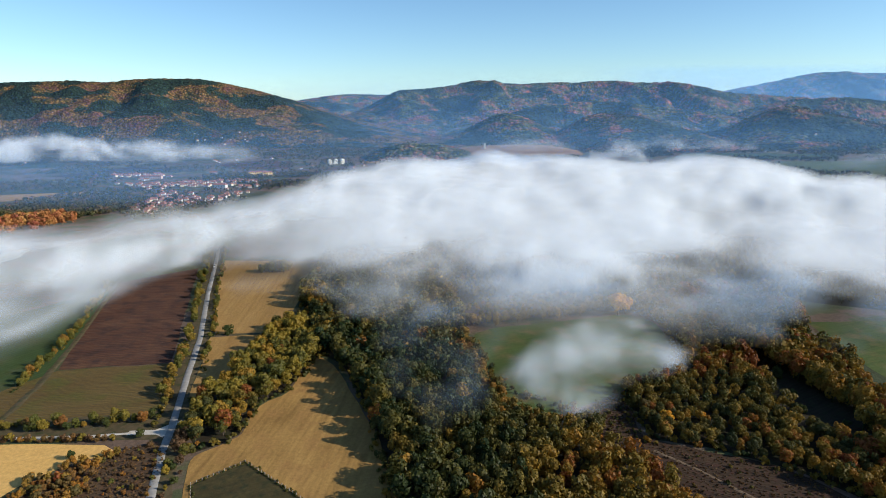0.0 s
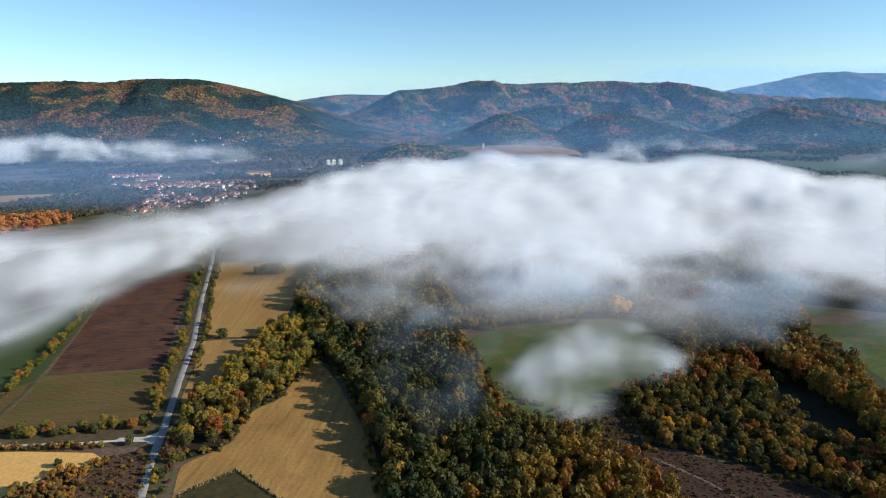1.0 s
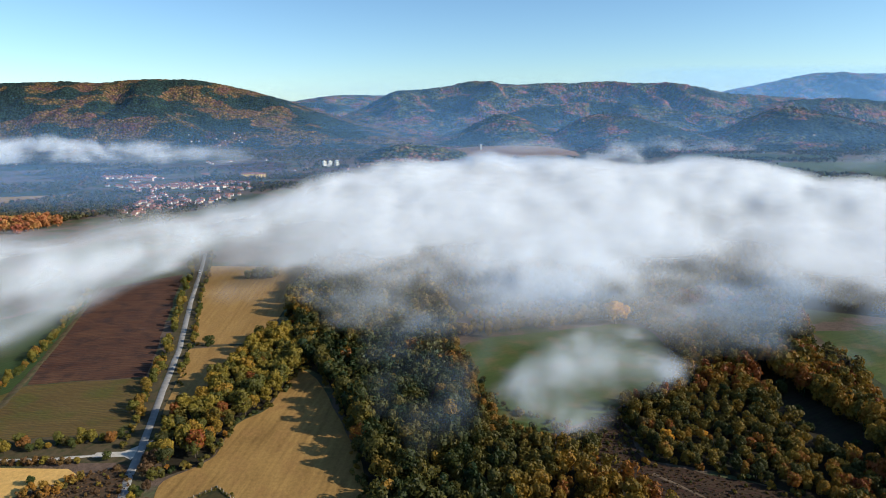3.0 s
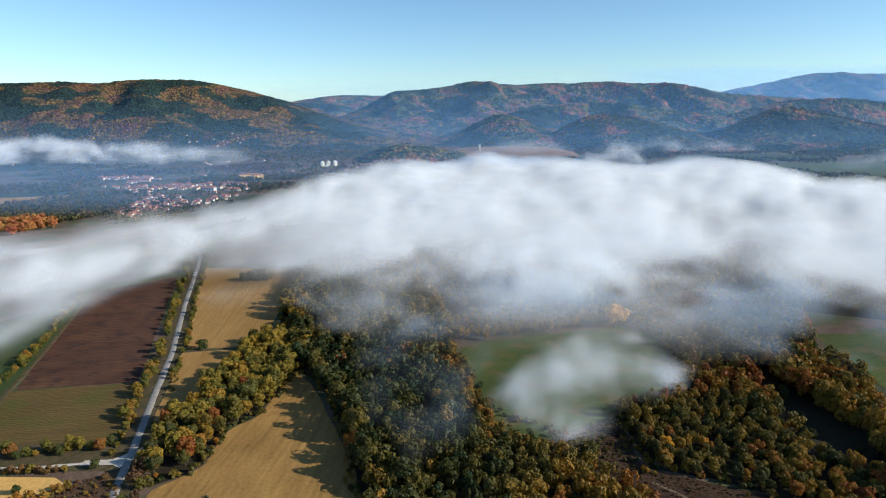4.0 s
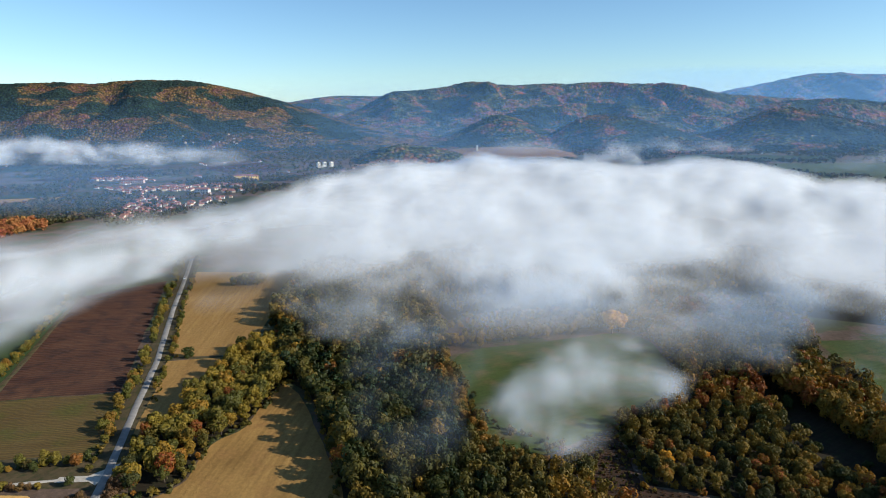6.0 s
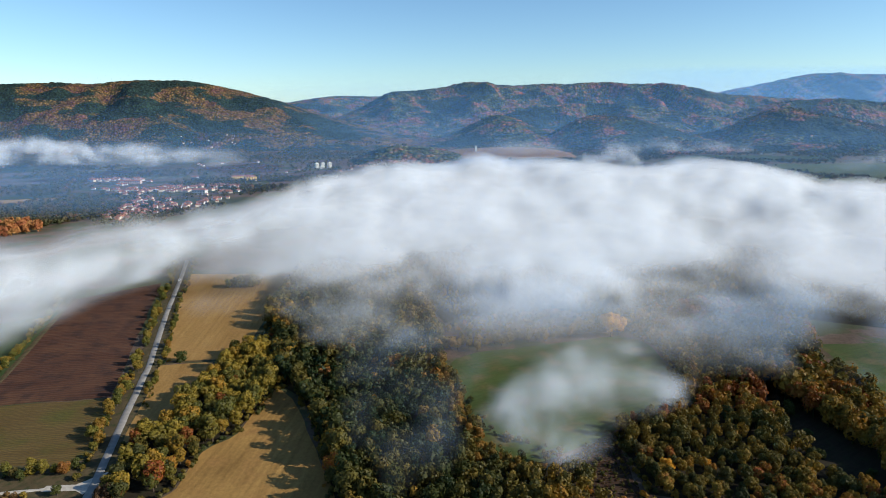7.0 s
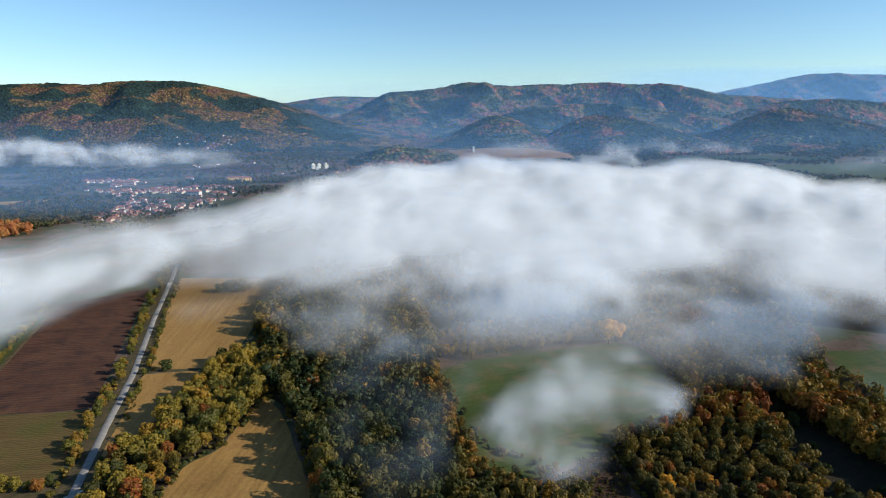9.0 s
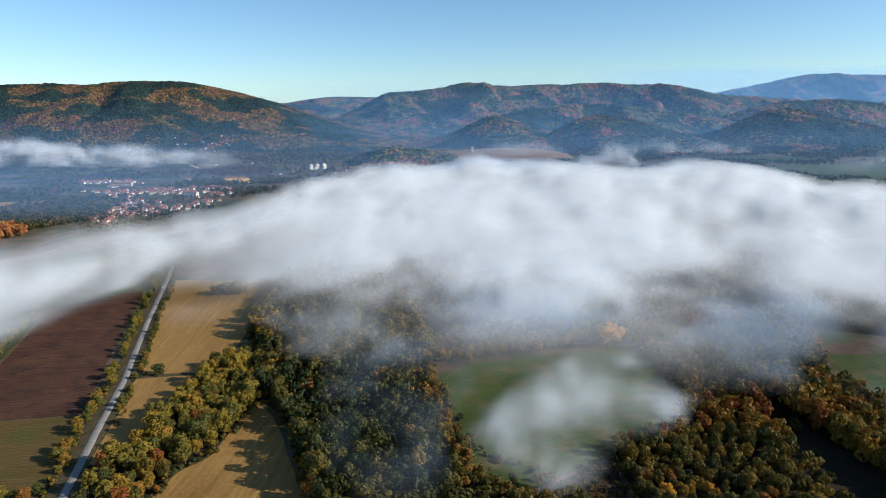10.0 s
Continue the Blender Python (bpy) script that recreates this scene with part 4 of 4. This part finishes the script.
for i, (x, y) in enumerate(plots):
    m = pose(x, y, relief(x, y), 0, 0, rng.choice((0, 0, 90, 15, -20, 75)) + rng.normal() * 4)
    one = houses[i] if i < 5 else copy_thing(houses[int(rng.integers(5))], m)
    one.matrix_basis = m @ Matrix.Diagonal((*[rng.uniform(0.72, 1.05)] * 3, 1))
school = gabled("school", 34, 10, 7.5, 1.6, MAT_YELLOW, MAT_TILES[0], "long yellow school building with a red roof", "school", "", (10, 3), 4.0)
school.matrix_basis = pose(-356, 1172, 0, 0, 0, 22)
wing = gabled("school_annexe", 18, 10, 8, 1.8, MAT_YELLOW, MAT_TILES[0], "yellow school annexe with a red roof", "school", "", (6, 3), 4.0)
wing.matrix_basis = pose(-334, 1160, 0, 0, 0, 30)
terrace = gabled("terrace", 38, 8, 5.5, 2.0, MAT_WALLS[2], MAT_TILES[0], "long terrace with a red roof and pale walls", "terrace", "", (12, 2), 0)
terrace.matrix_basis = pose(-541, 1130, 0, 0, 0, 2)
hall = gabled("hall", 14, 9, 5, 2.0, MAT_WALLS[0], MAT_TILES[1], "pale hall above the village", "hall", "", (4, 1), 0)
hall.matrix_basis = pose(-448, 1190, 0, 0, 0, 10)
inn = gabled("inn", 22, 9, 7, 2.4, MAT_WALLS[0], MAT_TILES[0], "large white house with a red roof in the village", "house", "", (5, 2), 3)
inn.matrix_basis = pose(-362, 985, 0, 0, 0, -8)
block = flat_block("apartment_block", 7.5, 7.5, 9.5, MAT_BLOCK, "white block of flats at the village edge", 3, 4, "white blocks of flats")
block.matrix_basis = pose(-258, 1393, 0, 0, 0, 35)
for x, y, a in ((-245, 1397, 30), (-231, 1402, 38)):
    copy_thing(block, pose(x, y, 0, 0, 0, a))
low_block = flat_block("apartment_block", 10, 7, 4.5, MAT_BLOCK, "low white building beside the flats", 4, 1, "white blocks of flats")
low_block.matrix_basis = pose(-243, 1376, 0, 0, 0, 4)
bm = bmesh.new()
box(bm, -2.2, 2.2, -2.2, 2.2, -1, 15)
box(bm, -2.8, 2.8, -2.8, 2.8, 15, 17)
tower = tagged(new("tower"), "slim white tower on the low rise", "tower")
part("shaft", bm, MAT_BLOCK, tower)
tower.location = (110, 1640, relief(110, 1640) - 1)

# far plots of the valley
field("far_field", [(-520, 1400), (-440, 1300), (-330, 1300), (-350, 1460), (-430, 1520)], 0.2, MAT_PLOUGH, "brown ploughed plot above the village", bend=6)
field("far_field", [(-330, 1480), (-210, 1440), (-150, 1520), (-190, 1600), (-320, 1600)], 0.2, MAT_ROUGH, "mauve-brown plot below the hill", bend=6)
field("far_field", [(-420, 1225), (-300, 1215), (-190, 1270), (-190, 1360), (-310, 1290)], 0.15, MAT_ROUGH, "mauve-brown grassland behind the school", bend=6)
field("far_field", [(-205, 1425), (-140, 1400), (-110, 1440), (-170, 1470)], 0.25, MAT_RED_FIELD, "bare reddish yard above the flats", bend=3)
field("far_field", [(-760, 1180), (-640, 1150), (-560, 1300), (-700, 1380)], 0.2, MAT_HEATH, "rough brown plot beside the village", bend=6)
field("far_field", [(-760, 820), (-520, 900), (-560, 960), (-800, 900)], 0.2, MAT_STUBBLE, "pale stubble strip in the valley", bend=4)
field("far_field", [(520, 1080), (800, 1000), (1400, 980), (1700, 1340), (620, 1380)], 0.15, MAT_MEADOW, "dull green flat behind the fog", bend=6)
field("far_field", [(560, 1500), (900, 1400), (1000, 1560), (640, 1620)], 0.2, MAT_GREEN, "green plot behind the fog", bend=6)
field("far_field", [(1050, 1500), (1500, 1500), (1600, 1700), (1150, 1720)], 0.2, MAT_GREEN, "green plot below the wooded hill", bend=6)
field("far_field", [(640, 1700), (1000, 1680), (1060, 1780), (660, 1800)], 0.2, MAT_MEADOW, "dull green plot in the valley", bend=6)

# ---- the fenced pasture ----
MAT_POST = coloured("weathered_post", (0.30, 0.26, 0.21), (0.44, 0.39, 0.33), 0.2)
fence = tagged(new("fence"), "pale post fence round the dark pasture", "fence")
bm = bmesh.new()
box(bm, -0.1, 0.1, -0.1, 0.1, -0.3, 1.15)
for vtx in bm.verts:
    if vtx.co.z > 1:
        vtx.co.x *= 0.75
        vtx.co.y *= 0.75
post = bpy.data.meshes.new("post")
bm.to_mesh(post)
bm.free()
post.materials.append(MAT_POST)
for x, y, a in along(PEN + PEN[:1], 2.0):
    o = new("post", post)
    o.parent = fence
    o.location, o.rotation_euler = (x, y, 0.1), (0, 0, a)
for (x0, y0), (x1, y1) in zip(PEN, PEN[1:] + PEN[:1]):
    ln, a = math.hypot(x1 - x0, y1 - y0), math.atan2(y1 - y0, x1 - x0)
    for z in (0.5, 1.0):
        bm = bmesh.new()
        box(bm, 0, ln, -0.02, 0.02, -0.03, 0.03)
        o = part("rail", bm, MAT_BARK, fence)
        o.location, o.rotation_euler = (x0, y0, z), (0, 0, a)
pen_hedge = [(x + rng.normal() * 0.4, y + rng.normal() * 0.4, rng.uniform(0.16, 0.3), rng.uniform(0.1, 0.5), 0.0) for x, y, a in along(PEN + PEN[:1], 1.6)]
woods("fence_weeds", pen_hedge, MIN_CROWNS, MAT_LEAF, "dark weeds along the pasture fence", -0.9)

# ---- the car ----
MAT_CAR = coloured("white_car_paint", (0.75, 0.75, 0.76), (0.80, 0.80, 0.81), 1.0, 0.25)
MAT_TYRE = coloured("rubber", (0.02, 0.02, 0.02), (0.03, 0.03, 0.03), 0.2)
car = tagged(new("car"), "white car driving on the country road", "car")
bm = bmesh.new()
box(bm, -0.88, 0.88, -2.15, 2.15, 0.3, 0.85)
bmesh.ops.bevel(bm, geom=bm.edges[:], offset=0.12, segments=2, affect="EDGES")
part("body", bm, MAT_CAR, car)
bm = bmesh.new()
box(bm, -0.78, 0.78, -1.5, 1.0, 0.83, 1.42)
for vtx in bm.verts:
    if vtx.co.z > 1:
        vtx.co.x *= 0.82
        vtx.co.y = vtx.co.y * 0.72 - 0.1
part("cabin", bm, MAT_GLASS, car, "dark glass cabin")
bm = bmesh.new()
box(bm, -0.64, 0.64, -1.15, 0.6, 1.42, 1.47)
part("roof", bm, MAT_CAR, car)
for sx in (-0.8, 0.8):
    for sy in (-1.35, 1.3):
        bm = bmesh.new()
        bmesh.ops.create_cone(bm, cap_ends=True, segments=12, radius1=0.32, radius2=0.32, depth=0.2, matrix=pose(sx, sy, 0.32, 0, 90, 0))
        part("wheel", bm, MAT_TYRE, car)
car.matrix_basis = pose(-191.5, 491.4, 0.22, 0, 0, 17)

# ---- fog ----
def puffs(x, y, seed):
    """Rounded heads with soft creases between them, about 0 to 1."""
    ix, iy = np.floor(x), np.floor(y)
    total = 0.0
    for dx in (-1, 0, 1):
        for dy in (-1, 0, 1):
            cx, cy = ix + dx, iy + dy
            px = cx + 0.1 + 0.8 * lattice(cx, cy, seed)
            py = cy + 0.1 + 0.8 * lattice(cx, cy, seed + 1)
            size = 0.6 + 0.55 * lattice(cx, cy, seed + 2)
            total = total + np.exp(4 * (1 - ((px - x) ** 2 + (py - y) ** 2) / size ** 2) * (0.5 + 0.5 * size))
    return np.clip(np.log(total + 1.0) / 4.0 - 0.15, 0, 1.15)


def heads(x, y, lump, seed):
    """Heads upon heads, as a cloud swells."""
    wx, wy = lump * 0.7 * (fbm(x / lump, y / lump, seed + 40) - 0.5), lump * 0.7 * (fbm(x / lump, y / lump, seed + 50) - 0.5)
    x, y = x + wx, y + wy
    return 0.58 * puffs(x / (lump * 1.3), y / (lump * 1.7), seed) + 0.28 * puffs(x / (lump * 0.55), y / (lump * 0.68), seed + 5) + 0.14 * puffs(x / (lump * 0.24), y / (lump * 0.28), seed + 9)


def fog_bank(name, near_edge, far_edge, heights, base_near, base_far, label, seed, shells=9, cols=200, rows=64, lump=95.0, strength=(0.04, 0.5), patchy=0.0, soft=0.3, weights=((0, 1),), puff=False, skin=1.7, material=MAT_FOG):
    """Nested skins of droplets between a near and a far edge, each given by (bearing x/y, distance); the top swells like cloud, thin outside and dense within."""
    u0, u1 = near_edge[0][0], near_edge[-1][0]
    u, s = np.meshgrid(np.linspace(u0, u1, cols), np.linspace(-0.16, 1.12, rows), indexing="ij")
    dn = np.interp(u, [e[0] for e in near_edge], [e[1] for e in near_edge])
    df = np.interp(u, [e[0] for e in far_edge], [e[1] for e in far_edge])
    hh = np.interp(u, [e[0] for e in heights], [e[1] for e in heights])
    for line in (dn, df, hh):
        for _ in range(cols // 6):
            line[1:-1] = (line[:-2] + 2 * line[1:-1] + line[2:]) / 4
    y = dn + (df - dn) * s
    x = u * y
    big = fbm(x / (lump * 2.4), y / (lump * 1.8), seed, 3)
    mid = heads(x, y, lump, seed + 5)
    prof = smooth(-0.16, 0.55, s) * (1 - smooth(0.84, 1.12, s))
    top = hh * prof * np.clip(0.24 + 0.76 * mid + 0.5 * (big - 0.45), 0.3, 1.4)
    low = base_near + (base_far - base_near) * np.clip(s, 0, 1)
    side = smooth(u0, u0 + 0.08 * (u1 - u0), u) * (1 - smooth(u1 - 0.08 * (u1 - u0), u1, u))
    ragged = fbm(x / (lump * 0.7), y / (lump * 0.7), seed + 70, 4) - 0.5
    edge = smooth(-0.16, soft, s + (0.32 * ragged + 0.4 * (mid - 0.38)) * (1 - smooth(0.3, 0.8, s))) * (1 - smooth(0.94 - 0.22 * (1 - smooth(-0.5, -0.1, u)), 1.10, s + 0.06 * ragged)) * side
    edge = edge * (0.6 + 0.55 * smooth(0.25, 0.75, mid + 0.8 * ragged)) * (1 - (1 - smooth(-0.4, 0.0, u)) * (0.6 - 0.85 * smooth(0.36, 0.64, fbm(x / 42.0, y / 80.0, seed + 90, 3))))
    if puff:
        core = 1 - np.sqrt(((u - (u0 + u1) / 2) / (u1 - u0) * 2) ** 2 + ((s - 0.48) / 0.64) ** 2)
        edge = smooth(0.0, 0.95, core + 1.5 * ragged + 0.4 * (mid - 0.5))
        top = hh * smooth(0, 0.55, core + 0.25 * ragged) * (np.clip(0.15 + 1.1 * mid, 0.05, 1.4) if name == "fog_drift" else np.clip(0.4 + 0.6 * (0.5 * mid + 0.5 * big), 0.05, 1.4))
    edge *= 1 - patchy + patchy * smooth(0.3, 0.7, mid * 0.7 + ragged * 0.6 + 0.15)
    edge *= np.interp(u, [e[0] for e in weights], [e[1] for e in weights])
    vs, fs, dens = [], [], []
    fill = smooth(0.0, 9.0, top)
    for k in range(shells):
        q = k / (shells - 1.0)
        off = skin * 1.3 * (fbm(x / 30.0, y / 30.0, seed + 20 + k, 3) - 0.5)
        z = low + 3.0 + np.maximum(top - k * skin, top * (1 - 0.9 * q)) + off * fill
        vs.append(np.stack([x, y, np.maximum(z, 0.8)], -1).reshape(-1, 3))
        thick = strength[0] * (strength[1] / strength[0]) ** q
        dens.append((edge * fill * thick).ravel())
        f = grid_faces(cols, rows)
        fs.append(f[dens[-1][f].max(1) > 0.002] + k * cols * rows)
    me = mesh_from(name, np.concatenate(vs), np.concatenate(fs), material, True, [("droplets", np.concatenate(dens))])
    return tagged(new(name, me), label, "fog", kind="stuff")


fog_bank("fog_bank",
         [(-0.95, 250), (-0.774, 280), (-0.62, 332), (-0.514, 400), (-0.375, 455), (-0.214, 446), (-0.1, 392), (0.016, 388), (0.15, 376), (0.25, 370), (0.34, 366), (0.42, 362), (0.54, 348), (0.75, 345), (0.95, 345)],
         [(-0.95, 560), (-0.743, 540), (-0.617, 555), (-0.48, 605), (-0.357, 690), (-0.216, 850), (-0.122, 1080), (0.06, 1220), (0.2, 1200), (0.285, 1080), (0.36, 1100), (0.42, 1150), (0.5, 1080), (0.57, 970), (0.73, 830), (0.95, 700)],
         [(-0.95, 30), (-0.6, 35), (-0.2, 44), (0.1, 52), (0.2, 50), (0.285, 41), (0.36, 48), (0.42, 53), (0.5, 51), (0.6, 46), (0.73, 40), (0.95, 36)], 12, 2, "thick bank of white morning fog over the valley", 5, 11, 270, 112, 88.0, (0.05, 0.42), 0.0, 0.55,
         [(-0.95, 0.72), (-0.7, 0.66), (-0.45, 0.5), (-0.28, 0.66), (0.0, 1.1), (0.95, 1.1)])
fog_bank("fog_patch", [(0.05, 252), (0.16, 232), (0.24, 231), (0.34, 238), (0.47, 264)], [(0.07, 300), (0.16, 318), (0.24, 338), (0.34, 340), (0.46, 330)],
         [(0.05, 13), (0.25, 19), (0.46, 13)], 3, 3, "loose puff of fog in a woodland clearing", 18, 9, 110, 64, 40.0, (0.03, 0.155), 0.3, 0.5, ((0, 1),), True, 1.5, MAT_PUFF)
WISPS = [
    # near edge, far edge, height, base near and far, seed, lump, most, material, label
    ([(-0.26, 345), (-0.12, 310), (0.06, 320)], [(-0.26, 450), (-0.12, 450), (0.06, 440)], 16, 12, 14, 35, 42.0, 0.09, MAT_PUFF, "thin wisp of fog drifting over the woods"),
    ([(0.6, 285), (0.72, 285), (0.9, 290)], [(0.6, 355), (0.72, 360), (0.9, 360)], 12, 5, 8, 38, 45.0, 0.11, MAT_MIST, "thin wisp of fog over the meadow"),
    ([(-0.16, 215), (0.0, 200), (0.14, 205)], [(-0.16, 330), (0.0, 345), (0.14, 320)], 8, 13, 13, 39, 50.0, 0.09, MAT_MIST, "faint blue mist over the tree crowns"),
    ([(-0.06, 378), (0.22, 368), (0.52, 355)], [(-0.06, 470), (0.22, 480), (0.52, 470)], 22, 10, 14, 42, 42.0, 0.13, MAT_PUFF, "thin wisp of fog before the fog bank"),
    ([(0.38, 292), (0.52, 288), (0.68, 292)], [(0.38, 425), (0.52, 425), (0.68, 415)], 12, 13, 13, 49, 40.0, 0.11, MAT_MIST, "thin blue mist over the far woods"),
    ([(-0.04, 335), (0.18, 335), (0.36, 340)], [(-0.04, 430), (0.18, 430), (0.36, 430)], 12, 12, 13, 52, 40.0, 0.09, MAT_MIST, "thin blue mist behind the clearing"),
    ([(-0.42, 365), (-0.3, 360), (-0.16, 365)], [(-0.42, 475), (-0.3, 480), (-0.16, 470)], 12, 8, 10, 47, 40.0, 0.025, MAT_PUFF, "thin wisp of fog over the stubble field"),
]
for near, distant, tall, low_near, low_far, seed, lump, most, stuff, label in WISPS:
    fog_bank("fog_wisp", near, distant, [(near[0][0], tall), (near[-1][0], tall)], low_near, low_far, label, seed, 5, 80, 44, lump, (0.35 * most, most), 0.75 if stuff is MAT_PUFF else 0.6, 0.5, ((0, 1),), True, 2.2, stuff)
for west, east, tall, seed, most in ((-0.94, -0.64, 48, 25, 0.16), (-0.76, -0.50, 54, 26, 0.16), (-0.60, -0.34, 40, 29, 0.12), (-0.46, -0.28, 26, 31, 0.06)):
    fog_bank("fog_drift", [(west, 1330), (east, 1380)], [(west, 1700), (east, 1760)], [(west, tall), (east, tall)], 8, 10,
             "lumpy drift of fog at the foot of the hill", seed, 8, 100, 60, 60.0, (0.2 * most, most), 0.7, 0.3, ((0, 1),), True, 2.5)
for west, east, tall, seed, most in ((0.02, 0.24, 26, 45, 0.05), (0.24, 0.42, 30, 46, 0.09), (0.38, 0.54, 26, 48, 0.07)):
    fog_bank("fog_drift", [(west, 1560), (east, 1560)], [(west, 1690), (east, 1690)], [(west, tall), (east, tall)], 8, 12,
             "low drift of fog below the wooded spur", seed, 6, 100, 40, 80.0, (0.4 * most, most), 0.8, 0.3, ((0, 1),), True, 3.0)
fog_bank("fog_drift", [(0.6, 1120), (0.75, 1100), (0.92, 1100)], [(0.6, 1320), (0.75, 1380), (0.92, 1380)],
         [(0.6, 26), (0.92, 30)], 4, 4, "small drift of fog beyond the bank", 55, 6, 80, 40, 70.0, (0.015, 0.05), 0.8, 0.3, ((0, 1),), True, 3.0)
fog_bank("fog_drift", [(0.2, 1120), (0.28, 1100), (0.36, 1120)], [(0.2, 1380), (0.28, 1400), (0.36, 1380)],
         [(0.2, 34), (0.36, 34)], 6, 6, "thin rag of fog rising behind the bank", 57, 6, 80, 40, 60.0, (0.03, 0.1), 0.7, 0.3, ((0, 1),), True, 2.5)


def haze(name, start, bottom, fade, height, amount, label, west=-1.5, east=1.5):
    """A thin slanting tinted sheet that stands in for valley haze and rises away from the view. west and east: bearings
    where it thins out.
    """
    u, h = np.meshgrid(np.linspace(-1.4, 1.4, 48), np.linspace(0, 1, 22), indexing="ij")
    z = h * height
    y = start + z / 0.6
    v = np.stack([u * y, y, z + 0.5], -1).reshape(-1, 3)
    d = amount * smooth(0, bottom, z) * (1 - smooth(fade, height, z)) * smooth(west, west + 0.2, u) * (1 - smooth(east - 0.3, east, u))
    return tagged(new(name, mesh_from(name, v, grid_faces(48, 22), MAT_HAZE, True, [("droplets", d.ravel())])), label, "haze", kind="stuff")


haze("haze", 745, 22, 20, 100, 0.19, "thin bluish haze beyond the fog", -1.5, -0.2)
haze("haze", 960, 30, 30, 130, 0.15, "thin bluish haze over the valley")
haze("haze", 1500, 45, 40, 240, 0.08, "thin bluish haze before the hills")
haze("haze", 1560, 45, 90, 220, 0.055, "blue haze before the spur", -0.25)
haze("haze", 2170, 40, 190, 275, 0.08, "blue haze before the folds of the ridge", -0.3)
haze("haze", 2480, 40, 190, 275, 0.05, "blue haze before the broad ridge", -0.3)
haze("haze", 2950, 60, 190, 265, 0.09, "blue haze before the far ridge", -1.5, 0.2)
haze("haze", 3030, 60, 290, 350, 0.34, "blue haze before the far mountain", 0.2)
